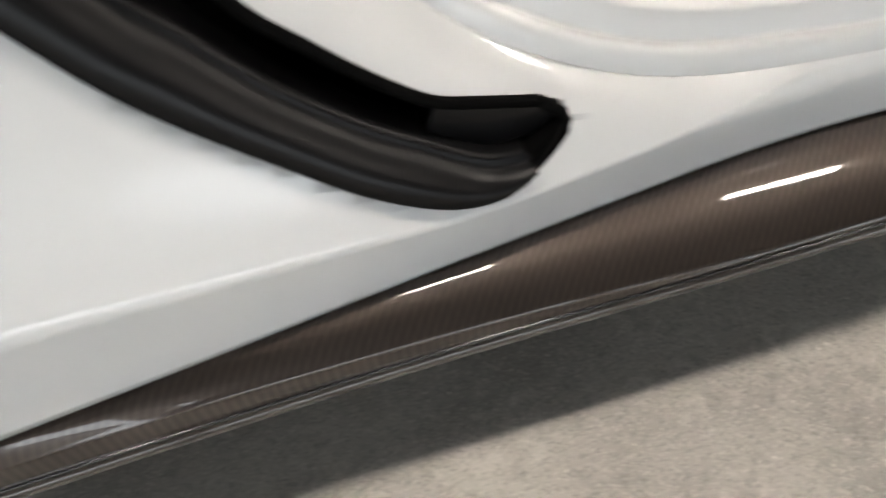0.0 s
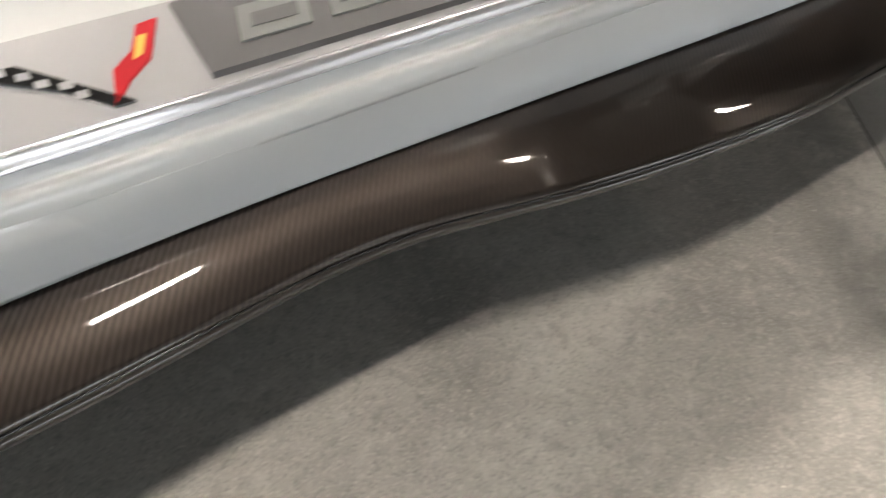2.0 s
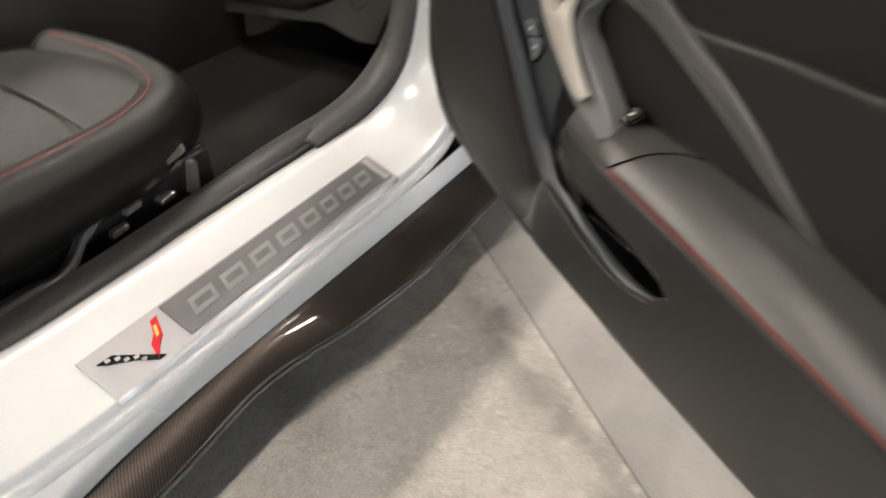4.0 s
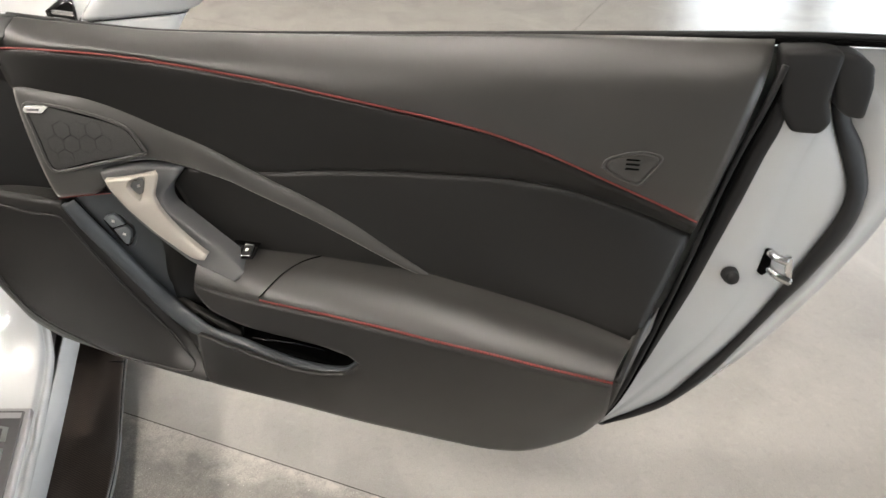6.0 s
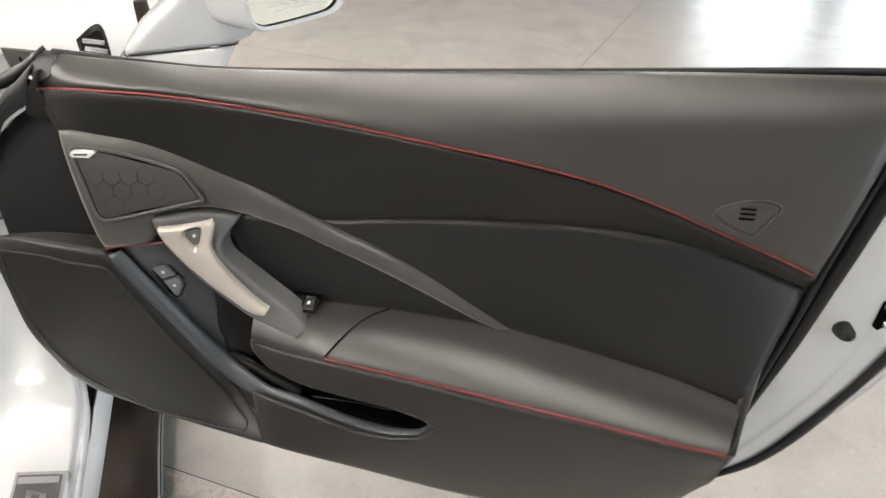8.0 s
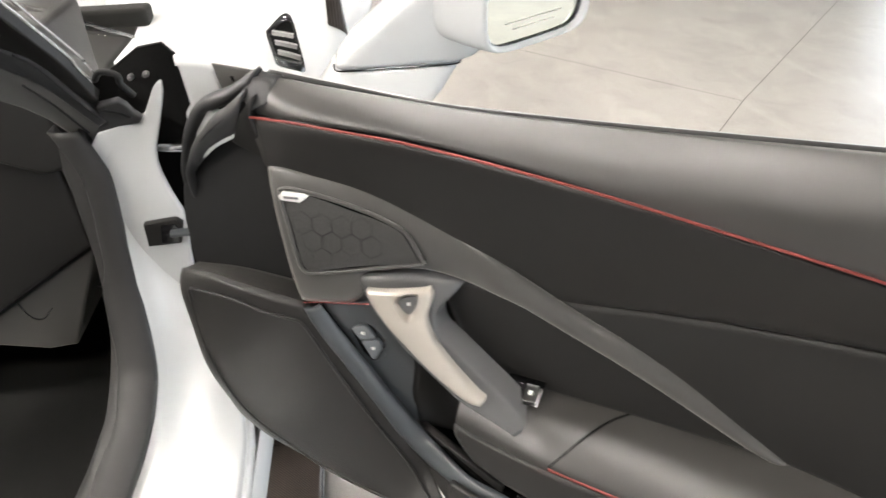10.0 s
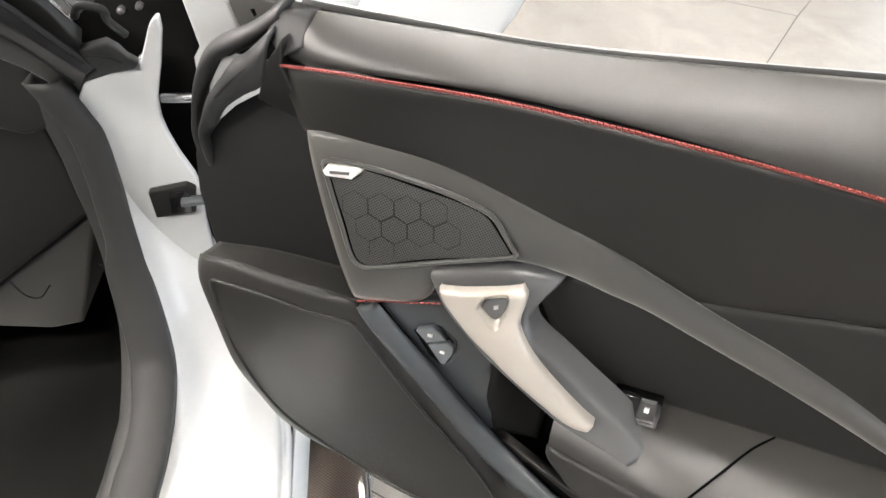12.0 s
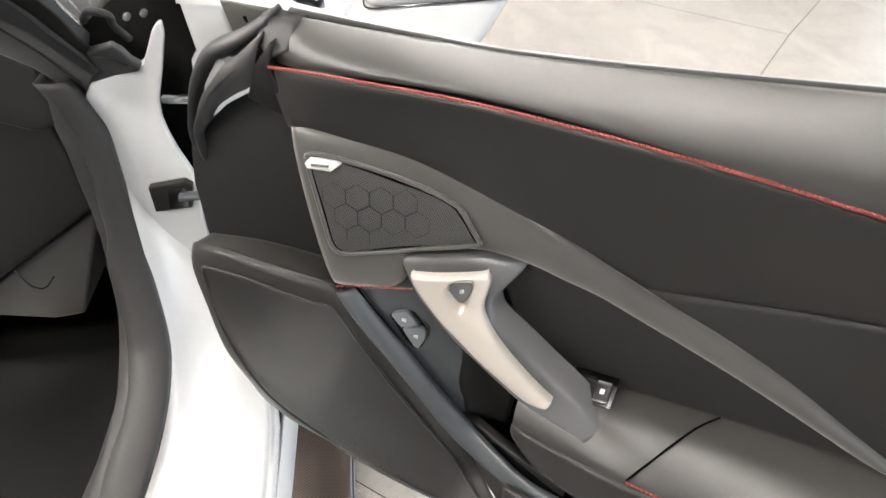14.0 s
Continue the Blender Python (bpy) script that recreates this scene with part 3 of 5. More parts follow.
door.parent = car
door.matrix_basis = DOOR


def dp(u, z, n=0.0):
    """A point of the door: u from its hinge side to its latch, z up, n proud towards the cabin."""
    return Vector((u, -n, z))


def panel(name, top, low, mat, n_top=0.0, n_low=0.0, bulge=0.01, lip=0.006, rows=18, cols=60, label="", curve=1.0, thick=0.008, crown=0.0):
    """A padded panel between two curves of (u, z) or (u, z, n), its rim rolled in."""
    a = spline([(p[0], p[1], p[2] if len(p) > 2 else n_top) for p in top], cols)
    b = spline([(p[0], p[1], p[2] if len(p) > 2 else n_low) for p in low], cols)
    out = []
    for k in range(rows + 1):
        v = k / rows
        roll = lip * (math.exp(-v * 14) + math.exp(-(1 - v) * 14))
        row = []
        for i in range(cols):
            p = a[i].lerp(b[i], v)
            e = min(i, cols - 1 - i) / cols
            r = roll + lip * math.exp(-e * 60)
            row.append(dp(p.x, p.y, p.z + bulge * math.sin(math.pi * v**curve) - r - crown * math.exp(-v * (a[i] - b[i]).length / 0.026)))
        out.append(row)
    ob = part(name, grid(out), mat, door, label)
    thicken(ob, thick, offset=0)
    return ob


def plaque(name, outline, n0, n1, mat, bevel=0.003, label="", round_to=0):
    """A solid of the given (u, z) outline between depths n0 and n1."""
    if round_to:
        outline = [(p.x, p.y) for p in spline([(a, b, 0) for a, b in outline + outline[:1]], round_to + 1)[:-1]]
    return part(name, prism(outline, -n1, -n0, bevel), mat, door, label)


def relief(name, outline, depth, mat, bevel=0.003, label="", round_to=0, swell=0.0):
    """A solid whose (u, z, n) outline lies slanting on the door; swell: how far its middle is raised."""
    if round_to:
        outline = [tuple(p) for p in spline(outline + outline[:1], round_to + 1)[:-1]]
    bm = bmesh.new()
    low = [bm.verts.new(dp(u, z, n - depth)) for u, z, n in outline]
    top = [bm.verts.new(dp(u, z, n)) for u, z, n in outline]
    bm.faces.new(low)
    face = bm.faces.new(top[::-1])
    for i in range(len(low)):
        j = (i + 1) % len(low)
        bm.faces.new((low[i], low[j], top[j], top[i]))
    bmesh.ops.recalc_face_normals(bm, faces=bm.faces)
    if bevel:
        rim = [e for e in bm.edges if all(v in set(top) for v in e.verts)]
        bmesh.ops.bevel(bm, geom=rim, offset=bevel, segments=3, affect="EDGES", profile=0.5, clamp_overlap=True)
    return part(name, bm, mat, door, label)


STITCH = [(-0.020, 0.873, -0.012), (0.033, 0.878, -0.002), (0.079, 0.878, 0.002), (0.165, 0.875, 0.004), (0.245, 0.867, 0.004), (0.324, 0.857, 0.005), (0.401, 0.846, 0.007), (0.477, 0.833, 0.009), (0.552, 0.820, 0.011), (0.627, 0.806, 0.012), (0.702, 0.788, 0.012), (0.777, 0.762, 0.012), (0.854, 0.729, 0.012), (0.931, 0.696, 0.012), (0.976, 0.675, 0.012)]
BELT = [(-0.029, 0.884, 0.004), (-0.014, 0.897, 0.0), (0.002, 0.907, -0.006), (0.053, 0.902, -0.010), (0.138, 0.896, -0.012), (0.221, 0.891, -0.013), (0.387, 0.892, -0.012), (0.546, 0.896, -0.010), (0.706, 0.901, -0.008), (0.839, 0.903, -0.008), (1.036, 0.903, -0.008)]
SEAM = [(0.20, 0.70, -0.014), (0.357, 0.701, -0.012), (0.458, 0.711, -0.009), (0.542, 0.716, -0.006), (0.624, 0.719, -0.002), (0.703, 0.719, 0.0), (0.78, 0.710, -0.002), (0.827, 0.700, -0.004), (0.899, 0.675, -0.008), (0.976, 0.641, -0.012)]
FRONT = [(0.238, 0.535, 0.043), (0.298, 0.537, 0.062), (0.359, 0.542, 0.081), (0.468, 0.538, 0.097), (0.554, 0.534, 0.110), (0.636, 0.529, 0.123), (0.716, 0.525, 0.135), (0.793, 0.520, 0.147), (0.878, 0.516, 0.159)]
BACK = [(0.245, 0.566, -0.020), (0.35, 0.566, -0.010), (0.444, 0.567, -0.001), (0.534, 0.561, 0.003), (0.604, 0.556, 0.007), (0.665, 0.548, 0.016), (0.751, 0.534, 0.028), (0.833, 0.522, 0.046), (0.912, 0.505, 0.066)]


def stitches(name, pts, step=0.0042, fine=1.0, lift=0.0):
    """Short thread stitches one after another along a line of (u, z, n)."""
    path = spline(pts, 900)
    run, at = 0.0, []
    for a, b in zip(path, path[1:]):
        run += (b - a).length
        if run >= step:
            at.append((b, (b - a).normalized()))
            run = 0.0
    bm = bmesh.new()
    for p, d in at:
        s = Vector((-d.y, d.x, 0)).normalized()
        for side in (-0.0010 * fine, 0.0010 * fine):
            c = p + s * side + Vector((0, 0, lift))
            q = [c - d * 0.0019 - s * 0.0006 * fine, c + d * 0.0019 - s * 0.0003 * fine, c + d * 0.0019 + s * 0.0004 * fine, c - d * 0.0019 + s * 0.0007 * fine]
            low = [bm.verts.new(dp(v.x, v.y, v.z - 0.002)) for v in q]
            top = [bm.verts.new(dp(v.x, v.y, v.z + 0.0010 * fine)) for v in q]
            bm.faces.new(top)
            for i in range(4):
                bm.faces.new((low[i], low[(i + 1) % 4], top[(i + 1) % 4], top[i]))
    return part(name, bm, THREAD, door, "red contrast stitching", smooth=False)


def blade(name, left, right, profile, mat, label="", count=40, arch=0.0, sink=0.022):
    """A long rounded body between two edge curves of (u, z, n); profile: (share across, rise) pairs, arch: how far its head end is drawn out."""
    a, b = spline(left, count), spline(right, count)
    rows = []
    for i in range(count):
        head = arch * max(0.0, 1 - i / (0.16 * count)) ** 1.5
        end = min(1.0, (count - 1 - i) / 2.0)
        row = []
        for v, h in profile:
            p = a[i].lerp(b[i], v)
            row.append(dp(p.x, p.y + head * math.sin(math.pi * min(1, max(0, v))), p.z + (h if h < -0.008 else h * (0.4 + 0.6 * end)) - (0.0 if i else 0.003)))
        rows.append(row)
    drop = lambda row: [p + Vector((0, sink, 0)) for p in row]
    rows = [drop(rows[0])] + rows + [drop(rows[-1])]
    return part(name, grid(rows), mat, door, label)


def plane_n(u, z, k=0.0):
    """How far the speaker housing's flat face stands proud."""
    return 0.188 - 0.118 * u - 0.219 * z + k


def build_latch_end():
    """The door's rear end: two lips of rubber, the white pressing, the outer seal and the skin's edge."""
    lip = [(1.046, 0.885, -0.012), (1.042, 0.869, -0.010), (1.031, 0.825, -0.010), (1.015, 0.771, -0.010), (0.999, 0.704, -0.010), (0.983, 0.622, -0.010), (0.960, 0.520, -0.010), (0.933, 0.406, -0.010), (0.907, 0.317, -0.010), (0.875, 0.255, -0.010)]
    band = [(1.070, 0.880, -0.027), (1.063, 0.850, -0.025), (1.061, 0.801, -0.025), (1.049, 0.757, -0.025), (1.034, 0.693, -0.025), (1.016, 0.624, -0.025), (0.995, 0.543, -0.025), (0.967, 0.455, -0.025), (0.939, 0.370, -0.025), (0.903, 0.283, -0.025), (0.868, 0.222, -0.025)]
    crease = [(1.118, 0.860, -0.037), (1.112, 0.799, -0.035), (1.102, 0.754, -0.035), (1.094, 0.695, -0.035), (1.088, 0.641, -0.035), (1.082, 0.578, -0.035), (1.069, 0.521, -0.035), (1.034, 0.441, -0.035), (0.985, 0.365, -0.035), (0.931, 0.289, -0.035), (0.88, 0.225, -0.035)]
    seal_in = [(1.115, 0.860, -0.060), (1.131, 0.805, -0.060), (1.155, 0.753, -0.060), (1.173, 0.712, -0.060), (1.177, 0.686, -0.060), (1.171, 0.649, -0.060), (1.149, 0.586, -0.060), (1.119, 0.507, -0.060), (1.084, 0.431, -0.060), (1.043, 0.361, -0.060), (0.999, 0.293, -0.060), (0.956, 0.255, -0.060), (0.90, 0.215, -0.060)]
    seal_out = [(1.140, 0.870, -0.072), (1.157, 0.803, -0.075), (1.182, 0.764, -0.075), (1.203, 0.714, -0.075), (1.209, 0.679, -0.075), (1.202, 0.624, -0.075), (1.170, 0.547, -0.075), (1.136, 0.481, -0.075), (1.100, 0.409, -0.075), (1.060, 0.331, -0.075), (1.006, 0.262, -0.075), (0.943, 0.219, -0.075), (0.89, 0.20, -0.075)]
    outer = [(1.22, 0.895, -0.110), (1.285, 0.80, -0.125), (1.288, 0.70, -0.130), (1.267, 0.605, -0.130), (1.233, 0.525, -0.130), (1.199, 0.456, -0.130), (1.154, 0.377, -0.130), (1.111, 0.313, -0.130), (1.071, 0.264, -0.130), (1.020, 0.212, -0.130), (0.974, 0.175, -0.130), (0.90, 0.150, -0.130)]
    lines = {k: spline([dp(*p) for p in v], 60) for k, v in (("lip", lip), ("band", band), ("crease", crease), ("in", seal_in), ("out", seal_out), ("outer", outer))}
    back = lambda line, n: [p + Vector((0, n, 0)) for p in line]
    mix = lambda p, q, v: [a.lerp(b, v) for a, b in zip(lines[p], lines[q])]
    shell = [back(lines["band"], 0.004), mix("band", "crease", 0.5), mix("band", "crease", 0.94), back(lines["crease"], 0.004), back(mix("crease", "in", 0.35), 0.002), mix("crease", "in", 0.75), lines["in"], back(lines["in"], 0.012), back(lines["out"], 0.012), lines["out"], mix("out", "outer", 0.5), mix("out", "outer", 0.95), back(lines["outer"], 0.006), [p + Vector((-0.008, 0.028, 0)) for p in lines["outer"]]]
    part("door_end", grid(shell), WHITE, door, "white painted door edge with latch")
    part("edge_seal", tube(lines["lip"][::5] + [lines["lip"][-1]], 0.0042, 8, 90), RUBBER, door, "black rubber lip")
    part("edge_seal", tube([p + Vector((0.010, 0.010, 0)) for p in lines["lip"][::5] + [lines["lip"][-1]]], 0.0036, 8, 90), SHADE_BLACK, door, "black rubber lip")
    rows = [[p + Vector((-0.022, 0.012, 0.002)) for p in lines["band"]], [p + Vector((-0.017, 0.002, 0.001)) for p in lines["band"]], [p + Vector((-0.008, -0.003, 0)) for p in lines["band"]], [p + Vector((0.0, -0.002, 0)) for p in lines["band"]], [p + Vector((0.004, 0.006, 0)) for p in lines["band"]]]
    part("edge_band", grid(rows), RUBBER, door, "broad black rubber band")
    rows = [back(lines["in"], 0.014), back(lines["in"], -0.004), back(mix("in", "out", 0.3), -0.010), back(mix("in", "out", 0.7), -0.009), back(lines["out"], -0.003), back(lines["out"], 0.014)]
    part("door_seal", grid(rows), RUBBER, door, "black hollow rubber door seal")
    skin = []
    ends = [(-0.90, 1.215), (-0.80, 1.278), (-0.70, 1.281), (-0.605, 1.260), (-0.525, 1.226), (-0.456, 1.192), (-0.377, 1.147), (-0.313, 1.104), (-0.264, 1.064), (-0.212, 1.013), (-0.175, 0.967), (-0.15, 0.895)]
    for i in range(34):
        v = i / 33
        z = 0.890 - 0.735 * v
        end = interp(-z, ends)
        skin.append([dp(-0.02 + (end + 0.02) * w, max(z, interp(-0.02 + (end + 0.02) * w, [(0.6, 0.27), (0.8, 0.22), (0.9, 0.16)])), -0.072 - 0.088 * min(1, 1.6 * v) ** 0.8 * (0.6 + 0.4 * w) + 0.05 * max(0, v - 0.7) * (1 - w)) for w in [k / 49 for k in range(50)]])
    part("door_skin", grid(skin), WHITE, door, "white painted outer door skin")
    # bump stop, latch, corner cap
    part("bump_stop", tube([dp(1.043, 0.570, -0.034), dp(1.043, 0.574, -0.016), dp(1.042, 0.580, -0.004)], lambda t: 0.0125 - 0.004 * t * t, 16), RUBBER, door, "black rubber bump stop")
    # Black solid in place of the latch opening, painting its inner shade.
    part("latch", prism([(1.086, 0.612), (1.096, 0.612), (1.100, 0.575), (1.090, 0.566), (1.082, 0.572)], 0.036, 0.044, 0.002), SHADE_BLACK, door, "dark latch mouth")
    part("latch_pin", tube([dp(1.090, 0.607, -0.045), dp(1.100, 0.604, -0.030), dp(1.116, 0.600, -0.026)], 0.0062, 12), STEEL, door, "bright zinc latch pin")
    part("latch_pin", tube([dp(1.094, 0.580, -0.045), dp(1.106, 0.574, -0.030), dp(1.126, 0.566, -0.026)], 0.0062, 12), STEEL, door, "bright zinc latch pin")
    part("latch_plate", prism([(1.112, 0.608), (1.122, 0.607), (1.130, 0.560), (1.120, 0.560)], 0.026, 0.034, 0.002), STEEL, door, "zinc latch plate")
    plaque("corner_cap", [(1.039, 0.903), (1.090, 0.904), (1.112, 0.900), (1.108, 0.84), (1.118, 0.812), (1.108, 0.796), (1.073, 0.797), (1.052, 0.83)], -0.055, -0.014, RUBBER, 0.008, "black rubber corner cap")
    plaque("corner_cap", [(1.095, 0.903), (1.131, 0.895), (1.151, 0.882), (1.156, 0.857), (1.156, 0.815), (1.135, 0.818), (1.122, 0.826), (1.112, 0.85)], -0.070, -0.020, RUBBER, 0.009, "black rubber corner cap")


def build_door():
    build_latch_end()
    # belt line, window seal
    top = spline([(-0.15, 0.917, 0), (-0.10, 0.916, 0), (-0.048, 0.911, 0), (0.004, 0.908, 0), (0.082, 0.900, 0), (0.168, 0.893, 0), (0.219, 0.890, 0), (0.296, 0.890, 0), (0.461, 0.893, 0), (0.694, 0.899, 0), (0.911, 0.905, 0), (1.101, 0.908, 0), (1.20, 0.905, 0)], 80)
    rows = [[dp(p.x, p.y + dz, n) for n, dz in ((-0.074, -0.014), (-0.072, -0.002), (-0.067, 0.0015), (-0.061, 0.0), (-0.060, -0.012))] for p in top]
    part("belt_flange", grid(rows), WHITE, door)
    part("window_seal", tube([dp(p.x, p.y + 0.0012, -0.0545) for p in top[8::4] + [top[-1]]], 0.0046, 8, 100), RUBBER, door, "black rubber window seal")
    part("window_seal", tube([dp(p.x, p.y - 0.0045, -0.0475) for p in top[8::4] + [top[-1]]], 0.0035, 8, 100), SHADE_BLACK, door, "black rubber window seal")
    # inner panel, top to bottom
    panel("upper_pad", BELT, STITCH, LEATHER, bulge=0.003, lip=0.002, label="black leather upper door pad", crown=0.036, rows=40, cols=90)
    mid_top = [(u, z - 0.004, n + 0.001) for u, z, n in STITCH]
    # Same leather as the pad, in the darker shaded colour.
    panel("middle_panel", mid_top, [(0.000, 0.822, 0.003), (0.06, 0.812, -0.002), (0.14, 0.792, -0.008), (0.25, 0.742, -0.010), (0.34, 0.700, -0.014), (0.42, 0.709, -0.012), (0.542, 0.718, -0.008), (0.703, 0.7215, -0.002), (0.78, 0.7125, -0.003), (0.899, 0.678, -0.009), (0.976, 0.644, -0.013)], SHADED_PANEL, bulge=0.0, lip=0.003, label="smooth black leather door panel", crown=0.002, rows=40, cols=80)
    panel("door_insert", SEAM, [(u, z - 0.004, n) for u, z, n in BACK], SHADED_PANEL, bulge=0.0, lip=0.003, label="soft black door insert", cols=70)
    # speaker housing running out into the diagonal blade: one moulding
    bar_top = [(0.003, 0.823), (0.024, 0.824), (0.06, 0.820), (0.104, 0.813), (0.142, 0.800), (0.179, 0.785), (0.217, 0.769)]
    bar_low = [(0.040, 0.662), (0.066, 0.665), (0.096, 0.668), (0.114, 0.678), (0.124, 0.700), (0.152, 0.715), (0.195, 0.719)]
    bar_top = [(u, z, plane_n(u, z)) for u, z in bar_top] + [(0.255, 0.751, -0.004), (0.292, 0.731, -0.003), (0.331, 0.709, -0.004), (0.370, 0.688, -0.004), (0.412, 0.670, -0.001), (0.454, 0.650, 0.001), (0.495, 0.627, 0.003), (0.536, 0.600, 0.005), (0.570, 0.578, 0.007), (0.606, 0.554, 0.009)]
    bar_low = [(u, z, plane_n(u, z, -0.006 if u > 0.12 else 0.0)) for u, z in bar_low] + [(0.238, 0.708, -0.005), (0.275, 0.700, -0.001), (0.310, 0.687, -0.003), (0.350, 0.668, -0.003), (0.392, 0.650, -0.001), (0.436, 0.630, 0.001), (0.482, 0.607, 0.003), (0.527, 0.584, 0.005), (0.566, 0.565, 0.007), (0.604, 0.551, 0.009)]
    panel("trim_blade", bar_top, bar_low, GREY_PLASTIC, bulge=0.004, lip=0.005, rows=26, cols=110, label="dark grey speaker housing tapering into a diagonal blade", thick=0.006)
    stitches("stitching", [(u, z + 0.0022, n + 0.0042) for u, z, n in STITCH], fine=0.58)
    stitches("trim_stitching", [(0.041, 0.661, 0.037), (0.067, 0.665, 0.033), (0.100, 0.668, 0.029), (0.124, 0.670, 0.025)], step=0.0052, fine=0.22, lift=0.0006)
    # speaker
    ring = [(0.024, 0.803), (0.034, 0.806), (0.058, 0.803), (0.081, 0.799), (0.111, 0.792), (0.141, 0.783), (0.167, 0.772), (0.176, 0.764), (0.186, 0.748), (0.192, 0.738), (0.189, 0.733), (0.134, 0.722), (0.091, 0.713), (0.063, 0.708), (0.053, 0.709), (0.045, 0.719), (0.035, 0.757), (0.028, 0.784)]
    ring = [(p.x, p.y) for p in spline([(a, b, 0) for a, b in ring + ring[:1]], 73)[:-1]]
    cu, cz = sum(u for u, z in ring) / 72, sum(z for u, z in ring) / 72
    inset = lambda d, k: [(u + (cu - u) * d / math.hypot(cu - u, cz - z), z + (cz - z) * d / math.hypot(cu - u, cz - z), plane_n(u, z, k)) for u, z in ring]
    part("grille_rim", tube([dp(*p) for p in inset(0.0, 0.0085) + inset(0.0, 0.0085)[:1]], 0.0024, 8, 160), GREY_PLASTIC, door, "raised grey rim round the grille")
    relief("speaker_frame", inset(0.001, 0.0085), 0.010, SHADE_BLACK, 0.0)
    relief("speaker_grille", inset(0.0052, 0.0100), 0.006, SPEAKER, 0.0006, "perforated black speaker grille")
    def within(u, z):
        turns = 0
        for (a, b), (c, d) in zip(ring, ring[1:] + ring[:1]):
            if (b > z) != (d > z) and u < a + (z - b) * (c - a) / (d - b):
                turns += 1
        return turns % 2 == 1

    for i in range(-1, 6):
        for k in range(-1, 5):
            c = Vector((0.052 + 0.0235 * i + 0.01175 * (k % 2), 0.728 + 0.0203 * k))
            if c.x < 0.135 and all(within(c.x + 0.018 * math.cos(a), c.y + 0.018 * math.sin(a)) for a in (0.5, 1.57, 2.6, 3.67, 4.71, 5.8)):
                hexes = [dp(c.x + 0.0135 * math.cos(a), c.y + 0.0135 * math.sin(a), plane_n(c.x + 0.0135 * math.cos(a), c.y + 0.0135 * math.sin(a), 0.0110)) for a in [math.pi / 6 + math.pi / 3 * q for q in range(6)]]
                bm = bmesh.new()
                low = [bm.verts.new(v) for v in hexes]
                mids = sum(hexes, Vector()) / 6
                up = [bm.verts.new(mids + (v - mids) * 0.945) for v in hexes]
                for q in range(6):
                    bm.faces.new((low[q], low[(q + 1) % 6], up[(q + 1) % 6], up[q]))
                part("grille_hexagon", bm, RUBBER, door, smooth=False)
    relief("speaker_badge", [(u, z, plane_n(u, z, 0.0140)) for u, z in ((0.025, 0.798), (0.029, 0.803), (0.056, 0.803), (0.060, 0.800), (0.051, 0.793), (0.028, 0.794))], 0.006, BEIGE, 0.0012, "small silver speaker badge")
    relief("badge_bar", [(u, z, plane_n(u, z, 0.0144)) for u, z in ((0.032, 0.7995), (0.050, 0.7995), (0.049, 0.797), (0.032, 0.797))], 0.002, TAUPE, 0.0)
    # recessed front panel and lower speaker cover
    relief("front_recess", [(-0.040, 0.850, -0.035), (-0.092, 0.826, -0.033), (-0.134, 0.793, -0.032), (-0.163, 0.750, -0.033), (-0.176, 0.70, -0.035), (-0.180, 0.61, -0.037), (0.050, 0.62, -0.02), (0.03, 0.70, -0.012), (0.010, 0.75, -0.02), (-0.012, 0.81, -0.03), (-0.032, 0.850, -0.034)], 0.03, RUBBER, 0.006, "black recessed hinge-side door panel")
    ledge = [(-0.152, 0.652, 0.018), (-0.10, 0.664, 0.028), (-0.05, 0.662, 0.033), (0.0, 0.657, 0.033), (0.040, 0.649, 0.031)]
    panel("lower_ledge", [(-0.171, 0.624, -0.037), (-0.088, 0.637, -0.030), (0.0, 0.640, -0.022), (0.048, 0.640, -0.020)], ledge, SOFT, bulge=0.003, lip=0.002, rows=8, cols=24)
    panel("speaker_cover", ledge + [(0.065, 0.600, 0.027), (0.091, 0.553, 0.022), (0.119, 0.500, 0.017), (0.149, 0.443, 0.013), (0.182, 0.393, 0.014), (0.207, 0.372, 0.036), (0.240, 0.362, 0.066)], [(-0.157, 0.60, 0.018), (-0.157, 0.521, 0.018), (-0.150, 0.474, 0.018), (-0.128, 0.428, 0.018), (-0.110, 0.399, 0.019), (-0.073, 0.372, 0.020), (-0.035, 0.356, 0.020), (0.005, 0.348, 0.024), (0.050, 0.344, 0.032), (0.126, 0.340, 0.046), (0.240, 0.346, 0.072)], SOFT, bulge=0.006, lip=0.004, rows=24, cols=80, label="large black lower door speaker cover")
    rim = [(-0.122, 0.648, 0.037), (-0.083, 0.647, 0.038), (-0.050, 0.644, 0.038), (-0.019, 0.637, 0.038), (0.013, 0.633, 0.036), (0.032, 0.630, 0.034), (0.040, 0.622, 0.034), (0.047, 0.608, 0.033), (0.067, 0.564, 0.030), (0.094, 0.509, 0.026), (0.124, 0.459, 0.023), (0.157, 0.411, 0.023), (0.190, 0.376, 0.038), (0.206, 0.366, 0.050), (0.198, 0.355, 0.060), (0.14, 0.351, 0.050), (0.046, 0.356, 0.037), (-0.02, 0.376, 0.028), (-0.078, 0.410, 0.026), (-0.112, 0.452, 0.025), (-0.134, 0.516, 0.025), (-0.137, 0.583, 0.027), (-0.130, 0.635, 0.033), (-0.122, 0.648, 0.037)]
    part("cover_groove", tube([dp(u, z, n + 0.003) for u, z, n in rim], 0.0019, 6, 200), SOFT, door, "raised bead round the speaker cover")
